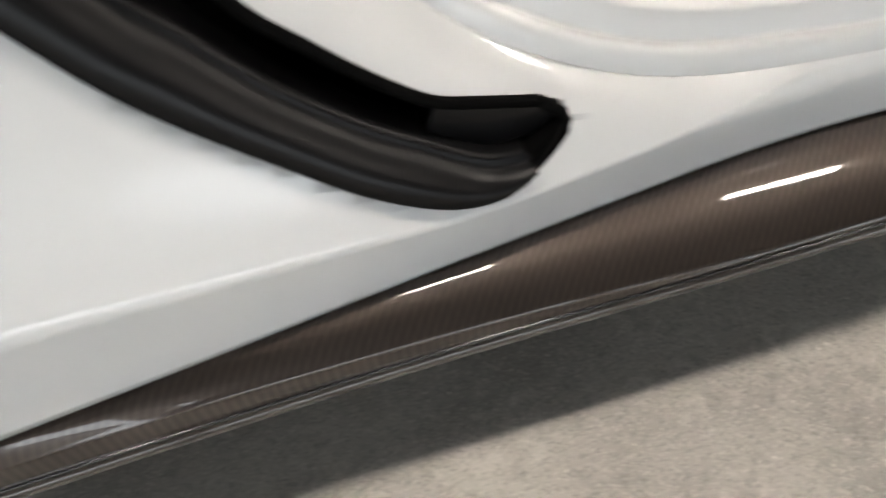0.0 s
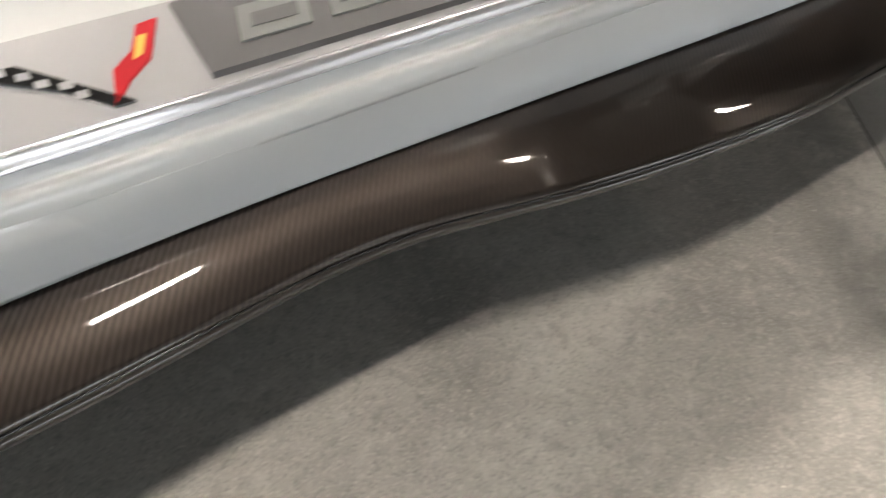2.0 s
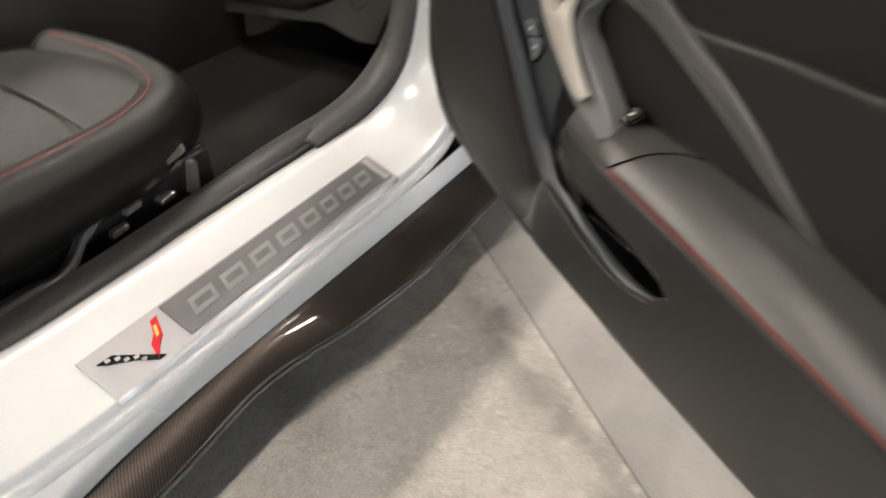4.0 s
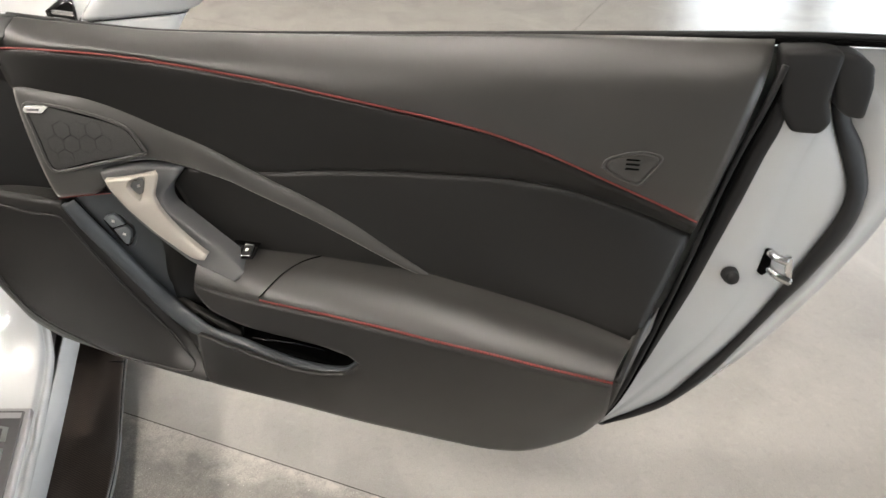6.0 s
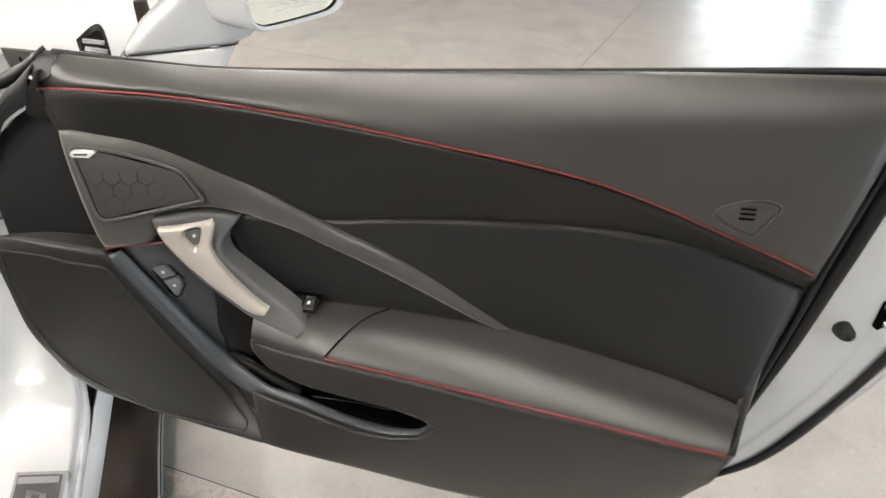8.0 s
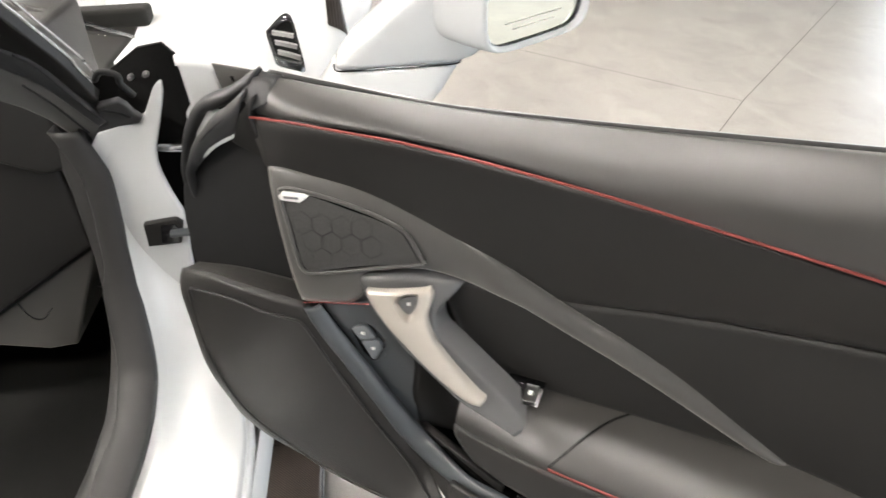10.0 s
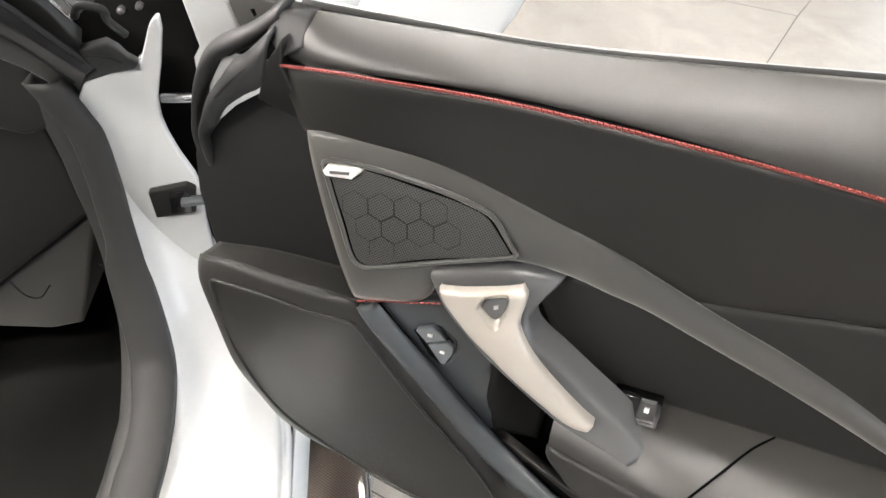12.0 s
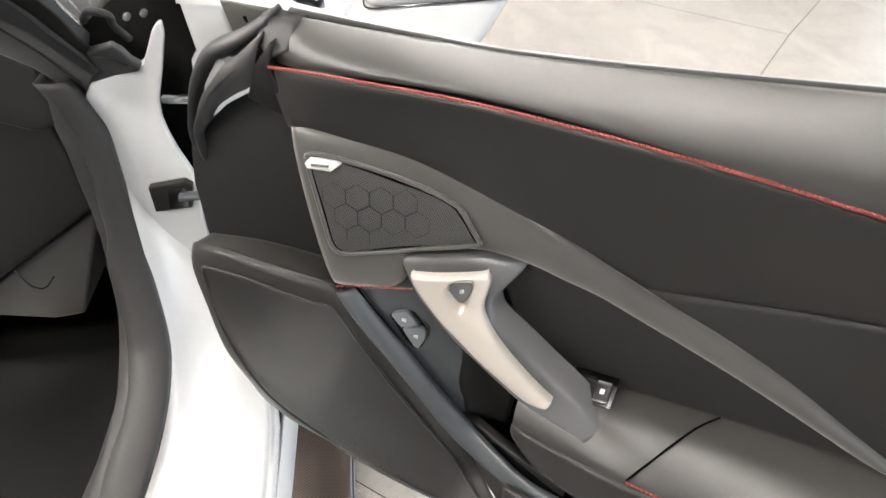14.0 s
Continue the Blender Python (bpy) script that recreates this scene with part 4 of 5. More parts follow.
    # blue-grey switch panel beside the handle, the ridge along the pocket
    relief("switch_panel", [(0.060, 0.655, 0.020), (0.078, 0.664, 0.026), (0.124, 0.668, 0.020), (0.140, 0.640, 0.006), (0.153, 0.600, -0.006), (0.162, 0.560, -0.014), (0.160, 0.500, -0.014), (0.170, 0.455, -0.010), (0.160, 0.460, -0.002), (0.148, 0.487, 0.000), (0.136, 0.506, 0.003), (0.110, 0.556, 0.009), (0.085, 0.605, 0.014)], 0.012, SLATE, 0.002, "blue-grey plastic switch panel")
    # Satin black where slate curves away: the shade in the well is its colour.
    panel("well_wall", [(0.150, 0.61, -0.006), (0.161, 0.56, -0.015), (0.155, 0.50, -0.015), (0.165, 0.45, -0.008)], [(0.235, 0.62, -0.040), (0.225, 0.56, -0.045), (0.22, 0.50, -0.045), (0.21, 0.42, -0.03)], SATIN, bulge=-0.004, lip=0.0, rows=8, cols=20)
    ridge = [(0.060, 0.655, 0.026), (0.084, 0.607, 0.021), (0.110, 0.558, 0.015), (0.134, 0.513, 0.010), (0.158, 0.475, 0.006), (0.185, 0.452, 0.012), (0.220, 0.446, 0.032), (0.257, 0.444, 0.052), (0.309, 0.440, 0.064), (0.357, 0.429, 0.073), (0.403, 0.418, 0.078), (0.450, 0.416, 0.084), (0.489, 0.424, 0.090), (0.516, 0.450, 0.098)]
    under = [(0.040, 0.648, 0.032), (0.065, 0.600, 0.029), (0.091, 0.553, 0.024), (0.119, 0.500, 0.019), (0.149, 0.447, 0.016), (0.185, 0.414, 0.020), (0.222, 0.415, 0.038), (0.258, 0.419, 0.056), (0.309, 0.421, 0.067), (0.357, 0.415, 0.076), (0.403, 0.407, 0.081), (0.452, 0.406, 0.087), (0.494, 0.416, 0.093), (0.521, 0.444, 0.100)]
    panel("pocket_ridge", ridge, under, SLATE, bulge=0.005, lip=0.003, rows=10, cols=110, label="blue-grey ridge along the door pocket")
    part("panel_gap", tube([dp(u, z, n + 0.001) for u, z, n in ((0.061, 0.657, 0.025), (0.086, 0.608, 0.019), (0.112, 0.558, 0.013), (0.136, 0.512, 0.007))], 0.0016, 6, 40), SHADE_BLACK, door)
    # lock switch
    relief("switch_surround", [(0.084, 0.618, 0.012), (0.092, 0.628, 0.012), (0.114, 0.633, 0.009), (0.124, 0.625, 0.006), (0.137, 0.600, 0.002), (0.135, 0.584, 0.001), (0.122, 0.562, 0.003), (0.112, 0.558, 0.006), (0.100, 0.575, 0.009)], 0.006, SLATE, 0.001)
    relief("switch_bezel", [(0.088, 0.617, 0.0145), (0.093, 0.624, 0.0140), (0.112, 0.629, 0.0110), (0.120, 0.623, 0.0090), (0.132, 0.600, 0.0055), (0.131, 0.587, 0.0050), (0.121, 0.567, 0.0065), (0.113, 0.563, 0.0085), (0.103, 0.577, 0.0110)], 0.008, GLOSS, 0.0015)
    relief("lock_switch", [(0.095, 0.620, 0.0200), (0.099, 0.6245, 0.0200), (0.112, 0.628, 0.0180), (0.117, 0.622, 0.0170), (0.124, 0.609, 0.0150), (0.104, 0.603, 0.0175)], 0.006, KEY, 0.0012, "blue-grey unlock rocker key")
    relief("lock_switch", [(0.1055, 0.600, 0.0175), (0.1255, 0.606, 0.0145), (0.130, 0.597, 0.0125), (0.128, 0.585, 0.0120), (0.120, 0.571, 0.0125), (0.1155, 0.572, 0.0140)], 0.006, KEY, 0.0012, "blue-grey lock rocker key")
    for u, z, n in ((0.109, 0.616, 0.0188), (0.119, 0.591, 0.0152)):
        relief("switch_mark", [(u - 0.003, z - 0.0015, n), (u + 0.002, z - 0.0025, n), (u + 0.003, z + 0.002, n), (u - 0.002, z + 0.0025, n)], 0.002, BEIGE, 0.0004)
    # pull handle
    body = [(-0.02, -0.034), (-0.01, -0.012), (0.0, -0.003), (0.035, -0.0006), (0.10, 0.0), (0.5, 0.001), (0.90, 0.0), (0.965, -0.0006), (1.0, -0.003), (1.01, -0.012), (1.02, -0.034)]
    left = [(0.113, 0.706, 0.023), (0.121, 0.690, 0.027), (0.131, 0.671, 0.031), (0.150, 0.651, 0.037), (0.173, 0.629, 0.042), (0.200, 0.609, 0.047), (0.224, 0.592, 0.051), (0.250, 0.574, 0.054), (0.284, 0.562, 0.058), (0.315, 0.549, 0.061)]
    right = [(0.234, 0.704, -0.003), (0.226, 0.693, 0.003), (0.215, 0.681, 0.012), (0.208, 0.670, 0.019), (0.209, 0.661, 0.025), (0.216, 0.648, 0.028), (0.239, 0.630, 0.031), (0.270, 0.605, 0.035), (0.303, 0.581, 0.041), (0.330, 0.557, 0.046)]
    blade("handle_surround", left, right, body, TAUPE, "taupe metallic pull-handle body", 60, 0.009)
    crown = [(0.0, -0.0095), (0.0, -0.0030), (0.015, -0.0012), (0.05, 0.0), (0.16, 0.0012), (0.32, 0.0026), (0.55, 0.0028), (0.80, 0.0020), (0.94, 0.0004), (0.985, -0.0012), (1.0, -0.0030), (1.0, -0.0095)]
    left = [(0.129, 0.698, 0.037), (0.133, 0.688, 0.039), (0.143, 0.674, 0.041), (0.161, 0.656, 0.046), (0.181, 0.638, 0.049), (0.204, 0.621, 0.054), (0.227, 0.606, 0.058), (0.250, 0.591, 0.061), (0.264, 0.586, 0.062), (0.275, 0.586, 0.062)]
    right = [(0.203, 0.709, 0.026), (0.208, 0.704, 0.029), (0.207, 0.694, 0.033), (0.204, 0.680, 0.039), (0.207, 0.670, 0.044), (0.217, 0.653, 0.048), (0.233, 0.635, 0.052), (0.253, 0.615, 0.055), (0.270, 0.601, 0.058), (0.280, 0.594, 0.059)]
    grip = blade("pull_handle", left, right, crown, SILVER, "champagne silver door pull handle", 70, 0.0, 0.006)
    well = [(0.167, 0.690), (0.169, 0.697), (0.175, 0.702), (0.190, 0.705), (0.194, 0.701), (0.191, 0.686), (0.187, 0.674), (0.183, 0.671), (0.177, 0.676)]
    well = [(p.x, p.y) for p in spline([(a, b, 0) for a, b in well + well[:1]], 41)[:-1]]
    cut(grip, well, -0.09, 0.02)
    for p in grip.data.polygons:
        p.use_smooth = True
    tilt = lambda u, z, k: (u, z, 0.0365 - 0.16 * (u - 0.183) - 0.20 * (z - 0.69) + k)
    wc = Vector((0.1815, 0.690))
    rows = [[dp(*tilt(wc.x + (u - wc.x) * s, wc.y + (z - wc.y) * s, k)) for u, z in well] for s, k in ((1.06, 0.0035), (1.0, 0.0025), (0.93, -0.002), (0.80, -0.006), (0.62, -0.007), (0.02, -0.007))]
    part("handle_well", grid(rows, closed=True), SILVER, door, "silver dished recess round the release button")
    relief("release_button", [tilt(u, z, -0.0015) for u, z in ((0.1695, 0.691), (0.174, 0.697), (0.190, 0.702), (0.193, 0.698), (0.189, 0.685), (0.183, 0.678), (0.177, 0.681))], 0.006, TAUPE, 0.0015, "triangular dark release button", round_to=28)
    relief("button_mark", [tilt(u, z, -0.0010) for u, z in ((0.1805, 0.689), (0.1845, 0.690), (0.1845, 0.694), (0.1805, 0.693))], 0.001, BEIGE, 0.0)
    # armrest
    a, b = spline(BACK, 80), spline(FRONT, 80)
    rows = []
    for v in [k / 22 for k in range(23)]:
        rise = 0.013 * math.sin(math.pi * v**1.25) - 0.005 * math.exp(-(1 - v) * 16)
        rows.append([dp(p.x, p.y + rise, p.z) for p in (q.lerp(r, v) for q, r in zip(a, b))])
    rows.append([dp(p.x, p.y - 0.012, p.z + 0.001) for p in b])
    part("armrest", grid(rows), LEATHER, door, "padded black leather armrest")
    stitches("armrest_stitching", [(u, z - 0.0055, n + 0.0015) for u, z, n in FRONT[2:]], fine=0.75)
    part("armrest_seam", tube([dp(0.436, 0.569, 0.002), dp(0.416, 0.573, 0.025), dp(0.392, 0.567, 0.055), dp(0.362, 0.541, 0.083)], 0.0011, 6), SHADE_BLACK, door)
    relief("window_switch", [(0.291, 0.5785, 0.002), (0.300, 0.580, 0.003), (0.336, 0.579, 0.005), (0.334, 0.570, 0.028), (0.312, 0.570, 0.028), (0.302, 0.573, 0.018)], 0.012, GLOSS, 0.001, "small gloss black window switch")
    relief("window_switch_cap", [(0.316, 0.5825, 0.010), (0.331, 0.582, 0.010), (0.330, 0.574, 0.025), (0.314, 0.574, 0.025)], 0.006, SATIN, 0.0015, "window switch key")
    relief("switch_edge", [(0.3145, 0.5752, 0.0245), (0.330, 0.5752, 0.0245), (0.330, 0.5742, 0.0256), (0.314, 0.5742, 0.0256)], 0.002, STEEL, 0.0005)
    relief("switch_edge", [(0.317, 0.5842, 0.0092), (0.330, 0.5838, 0.0092), (0.330, 0.5832, 0.0104), (0.317, 0.5836, 0.0104)], 0.003, GREY_PLASTIC, 0.0005)
    relief("switch_mark", [(0.3205, 0.5808, 0.015), (0.3250, 0.5808, 0.015), (0.3245, 0.5788, 0.0185), (0.3200, 0.5788, 0.0185)], 0.002, BEIGE, 0.0003)
    # lower panel with its pocket slot
    low = panel("lower_panel", [(u, z - 0.010, n + 0.001) for u, z, n in FRONT], [(0.236, 0.347, 0.072), (0.288, 0.349, 0.083), (0.397, 0.331, 0.086), (0.490, 0.311, 0.086), (0.582, 0.291, 0.082), (0.673, 0.268, 0.074), (0.717, 0.256, 0.066), (0.764, 0.256, 0.062), (0.808, 0.277, 0.062), (0.851, 0.307, 0.062), (0.880, 0.345, 0.062)], SOFT, bulge=0.010, lip=0.002, rows=30, cols=90, label="black lower door panel")
    slot = [(0.10, 0.62), (0.17, 0.60), (0.222, 0.560), (0.226, 0.532), (0.240, 0.513), (0.268, 0.496), (0.309, 0.489), (0.368, 0.486), (0.414, 0.482), (0.459, 0.477), (0.499, 0.467), (0.517, 0.454), (0.489, 0.427), (0.450, 0.418), (0.403, 0.420), (0.357, 0.431), (0.309, 0.441), (0.257, 0.446), (0.19, 0.44), (0.10, 0.5)]
    cut(low, slot, -0.25, 0.05)
    relief("pocket_liner", [(0.160, 0.455, -0.006), (0.225, 0.450, 0.022), (0.300, 0.440, 0.048), (0.300, 0.372, 0.062), (0.225, 0.365, 0.044), (0.160, 0.400, 0.000)], 0.012, SOFT, 0.002)
    panel("panel_edge", [(0.884, 0.510, 0.156), (0.886, 0.458, 0.125), (0.884, 0.40, 0.09), (0.878, 0.342, 0.062)], [(0.940, 0.53, 0.0), (0.925, 0.43, 0.0), (0.905, 0.36, -0.005), (0.878, 0.30, -0.005)], SOFT, bulge=0.0, lip=0.0, rows=6, cols=30)
    panel("arm_end", [(0.908, 0.508, 0.066), (0.880, 0.512, 0.158)], [(0.945, 0.52, 0.0), (0.935, 0.49, 0.02)], LEATHER, bulge=0.0, lip=0.001, rows=4, cols=10)
    # Pocket back and floor go darker than the plastic: their shade is painted in.
    panel("door_pocket", [(0.20, 0.57, -0.030), (0.35, 0.55, -0.005), (0.48, 0.52, 0.02), (0.57, 0.50, 0.06)], [(0.17, 0.42, -0.045), (0.33, 0.40, -0.025), (0.46, 0.40, 0.01), (0.57, 0.43, 0.07)], SHADE_BLACK, bulge=-0.01, lip=0.0, rows=8, cols=30, label="black open door pocket with painted deep shade")
    panel("pocket_floor", [(0.17, 0.425, -0.045), (0.33, 0.412, -0.02), (0.46, 0.405, 0.015), (0.53, 0.430, 0.06)], [(0.17, 0.450, -0.005), (0.26, 0.432, 0.040), (0.33, 0.424, 0.062), (0.46, 0.408, 0.082), (0.52, 0.44, 0.094)], SHADE_BLACK, bulge=0.0, lip=0.0, rows=4, cols=30)
    part("pocket_rib", tube([dp(0.32, 0.432, 0.050), dp(0.387, 0.431, 0.052), dp(0.442, 0.426, 0.056)], 0.0018, 6), GLOSS, door)
    # Added black backing sheet, painting the dark seen through gaps between panels.
    relief("door_core", [(-0.15, 0.80, -0.062), (-0.02, 0.88, -0.060), (1.0, 0.88, -0.058), (0.95, 0.62, -0.045), (0.87, 0.40, -0.03), (0.80, 0.30, -0.03), (0.2, 0.36, -0.05), (-0.05, 0.42, -0.055), (-0.13, 0.55, -0.055)], 0.008, SATIN, 0.0)
    # small vent moulded into the pad at the latch side
    vent = [(0.842, 0.751), (0.847, 0.763), (0.868, 0.772), (0.892, 0.776), (0.914, 0.772), (0.919, 0.764), (0.910, 0.750), (0.897, 0.732), (0.887, 0.729), (0.860, 0.740)]
    slope = lambda u, z, k: (u, z, 0.0180 - 0.105 * (z - 0.72) + k)
    centre = Vector((sum(u for u, z in vent) / len(vent), sum(z for u, z in vent) / len(vent)))
    rows = []
    loop = [(p.x, p.y) for p in spline([(u, z, 0) for u, z in vent + vent[:1]], 49)[:-1]]
    for share, k in ((1.02, -0.004), (1.0, 0.0012), (0.96, 0.0026), (0.91, 0.0016), (0.88, -0.0006), (0.85, -0.0004), (0.82, 0.0016), (0.78, 0.0024), (0.70, 0.0012), (0.02, 0.0008)):
        rows.append([dp(*slope(centre.x + (u - centre.x) * share, centre.y + (z - centre.y) * share, k)) for u, z in loop])
    part("vent_rim", grid(rows, closed=True), LEATHER, door, "small embossed vent cover")
    # Thin raised black bars, the shade of the slots given as colour.
    for k in (-1, 0, 1):
        z = centre.y + 0.0062 * k + 0.003
        relief("vent_slot", [slope(centre.x - 0.002 + u, z + h, 0.0022) for u, h in ((-0.009, -0.0010), (0.008, -0.0014), (0.009, 0.0006), (-0.008, 0.0012))], 0.004, SHADE_BLACK, 0.0003)
    # hinge side
    relief("hinge_face", [(-0.150, 0.915, -0.062), (-0.100, 0.914, -0.062), (-0.090, 0.874, -0.060), (-0.122, 0.860, -0.058), (-0.132, 0.835, -0.056), (-0.138, 0.80, -0.056), (-0.150, 0.75, -0.058), (-0.160, 0.70, -0.060), (-0.170, 0.70, -0.060), (-0.164, 0.76, -0.058), (-0.155, 0.812, -0.058), (-0.150, 0.846, -0.058), (-0.140, 0.858, -0.058)], 0.012, WHITE, 0.003, "white hinge-side door flange")
    relief("hinge_web", [(-0.098, 0.914, -0.060), (-0.033, 0.909, -0.054), (-0.036, 0.895, -0.054), (-0.063, 0.876, -0.057), (-0.088, 0.874, -0.060)], 0.015, GREY_PLASTIC, 0.003, "dark grey inner door panel")
    # Black plug on the web, standing in for a shaded hole.
    relief("web_hole", [(-0.072, 0.900, -0.0575), (-0.066, 0.902, -0.057), (-0.064, 0.895, -0.057), (-0.069, 0.892, -0.0575)], 0.004, SHADE_BLACK, 0.001)
    panel("hinge_boot", [(-0.017, 0.919, -0.040), (-0.053, 0.897, -0.038), (-0.086, 0.883, -0.036), (-0.104, 0.873, -0.036), (-0.117, 0.861, -0.036), (-0.131, 0.836, -0.036), (-0.143, 0.804, -0.038), (-0.157, 0.770, -0.044), (-0.168, 0.70, -0.060)], [(-0.033, 0.896, -0.036), (-0.063, 0.879, -0.034), (-0.084, 0.869, -0.034), (-0.097, 0.863, -0.034), (-0.110, 0.847, -0.034), (-0.125, 0.826, -0.034), (-0.140, 0.798, -0.036), (-0.152, 0.762, -0.042), (-0.160, 0.70, -0.058)], FOLD, bulge=0.009, lip=0.003, rows=10, cols=60, label="folded black rubber hinge seal", thick=0.006)
    panel("hinge_boot", [(-0.025, 0.900, -0.020), (-0.054, 0.877, -0.018), (-0.070, 0.868, -0.018), (-0.090, 0.848, -0.018), (-0.107, 0.831, -0.020), (-0.121, 0.808, -0.024), (-0.136, 0.784, -0.030), (-0.150, 0.74, -0.045)], [(-0.046, 0.847, -0.014), (-0.063, 0.841, -0.014), (-0.084, 0.829, -0.014), (-0.098, 0.817, -0.016), (-0.110, 0.803, -0.018), (-0.124, 0.790, -0.024), (-0.136, 0.774, -0.028), (-0.146, 0.73, -0.043)], FOLD, bulge=0.008, lip=0.003, rows=14, cols=60, label="folded black rubber hinge seal", thick=0.006, curve=0.7)
    part("boot_fold", tube([dp(-0.040, 0.876, -0.009), dp(-0.062, 0.862, -0.0075), dp(-0.086, 0.843, -0.0075), dp(-0.108, 0.820, -0.012), dp(-0.128, 0.792, -0.022)], 0.0022, 8, 40), RUBBER, door)
    relief("corner_seal", [(-0.034, 0.913, -0.034), (0.006, 0.911, -0.034), (0.004, 0.890, -0.014), (-0.018, 0.880, -0.010), (-0.036, 0.892, -0.022)], 0.02, FOLD, 0.004, "black rubber end of the window seal")
    relief("boot_corner", [(-0.012, 0.898, -0.008), (-0.036, 0.872, -0.010), (-0.052, 0.838, -0.012), (-0.010, 0.826, -0.006), (-0.006, 0.850, -0.004), (-0.016, 0.877, -0.006)], 0.03, SATIN, 0.003, "black rubber corner")
    relief("seal_gap", [(-0.092, 0.866, -0.031), (-0.082, 0.864, -0.031), (-0.073, 0.864, -0.031), (-0.080, 0.855, -0.031), (-0.102, 0.833, -0.031), (-0.123, 0.820, -0.033), (-0.116, 0.835, -0.031)], 0.01, WHITE, 0.001, "white paint between the seals")
    relief("seal_gap", [(-0.040, 0.853, -0.012), (-0.069, 0.840, -0.012), (-0.089, 0.826, -0.013), (-0.110, 0.803, -0.018), (-0.098, 0.811, -0.016), (-0.078, 0.827, -0.013), (-0.044, 0.846, -0.012)], 0.01, WHITE, 0.001, "white paint between the seals")


def grille_material(name):
    """Perforated sheet: rows of small round holes."""
    m = material(name, (0.060, 0.059, 0.057), 0.5, noise_scale=60, vary=0.1)
    n, l = m.node_tree.nodes, m.node_tree.links
    b = n["Principled BSDF"]
    co, flat, holes, hole, mix = n.new("ShaderNodeTexCoord"), n.new("ShaderNodeMapping"), n.new("ShaderNodeTexVoronoi"), n.new("ShaderNodeMapRange"), n.new("ShaderNodeMix")
    flat.inputs["Scale"].default_value, flat.inputs["Rotation"].default_value = (1, 0, 1), (0, radians(30), 0)
    holes.inputs["Scale"].default_value, holes.inputs["Randomness"].default_value = 470, 0.0
    hole.inputs["From Min"].default_value, hole.inputs["From Max"].default_value = 0.26, 0.36
    mix.data_type = "RGBA"
    mix.inputs["A"].default_value = (0.004, 0.004, 0.004, 1)
    l.new(co.outputs["Object"], flat.inputs["Vector"])
    l.new(flat.outputs["Vector"], holes.inputs["Vector"])
    l.new(holes.outputs["Distance"], hole.inputs["Value"])
    l.new(hole.outputs["Result"], mix.inputs["Factor"])
    l.new(b.inputs["Base Color"].links[0].from_socket, mix.inputs["B"])
    l.new(mix.outputs["Result"], b.inputs["Base Color"])
    return m


SPEAKER = grille_material("perforated_mesh")
build_door()


def build_mirror():
    """The housing and its wide arm, which grows out of the door's shoulder."""
    body = tagged(new("side_mirror"), "white side mirror with plain glass on a wide arm")
    body.parent = car
    place = pose(0.9665, -0.4545, 0.951, 0, 2, -50.8)
    body.matrix_basis = place
    ring = [(0.116 * math.copysign(abs(math.cos(a)) ** 0.38, math.cos(a)), 0.074 * math.copysign(abs(math.sin(a)) ** 0.45, math.sin(a))) for a in [2 * math.pi * k / 48 for k in range(48)]]
    rows = [[(x * s, y, z * s + 0.01 * (1 - s)) for x, z in ring] for s, y in ((0.90, 0.010), (0.92, 0.0), (0.95, -0.006), (0.98, -0.006), (1.0, 0.0), (1.0, 0.04), (0.97, 0.10), (0.85, 0.16), (0.6, 0.20), (0.3, 0.22), (0.02, 0.225))]
    part("mirror_housing", grid(rows, closed=True), WHITE, body, "glossy white mirror housing")
    part("mirror_glass", prism([(x * 0.90, z * 0.90) for x, z in ring], 0.006, 0.010), MIRROR, body, "plain mirror glass", smooth=False)
    part("glass_rim", tube([Vector((x * 0.905, 0.004, z * 0.905)) for x, z in ring[::2] + ring[:1]], 0.002, 6, 150), GLOSS, body)
    for k, w in enumerate((0.060, 0.044)):
        part("caption_bar", prism([(-w, -0.040 - 0.009 * k), (w, -0.040 - 0.009 * k), (w, -0.0388 - 0.009 * k), (-w, -0.0388 - 0.009 * k)], 0.0052, 0.0062), SILVER, body, smooth=False)
    back = place.inverted()
    part("arm_joint", tube([back @ Vector(p) for p in ((1.0, -0.172, 0.8535), (0.972, -0.176, 0.8535), (0.9668, -0.20, 0.8535), (0.9668, -0.26, 0.8535), (0.9668, -0.32, 0.8535), (0.972, -0.346, 0.8535), (1.0, -0.351, 0.8535))], 0.0014, 6, 50), GLOSS, body)

    def arm(stations, name):
        rows = []
        for z, y0, y1, x0, x1 in stations:
            cx, cy, rx, ry = (x0 + x1) / 2, (y0 + y1) / 2, (x1 - x0) / 2, (y1 - y0) / 2
            rows.append([back @ Vector((cx + rx * math.copysign(abs(math.cos(a)) ** 0.32, math.cos(a)), cy + ry * math.copysign(abs(math.sin(a)) ** 0.32, math.sin(a)), z)) for a in [2 * math.pi * k / 40 for k in range(40)]])
        part(name, grid(rows, closed=True), WHITE, body, "glossy white mirror arm")

    arm([(0.70, -0.09, -0.22, 0.94, 1.06), (0.78, -0.12, -0.285, 0.945, 1.06), (0.82, -0.145, -0.325, 0.955, 1.06), (0.848, -0.168, -0.346, 0.965, 1.07), (0.8520, -0.171, -0.349, 0.967, 1.07), (0.8535, -0.176, -0.345, 0.972, 1.06)], "mirror_foot")
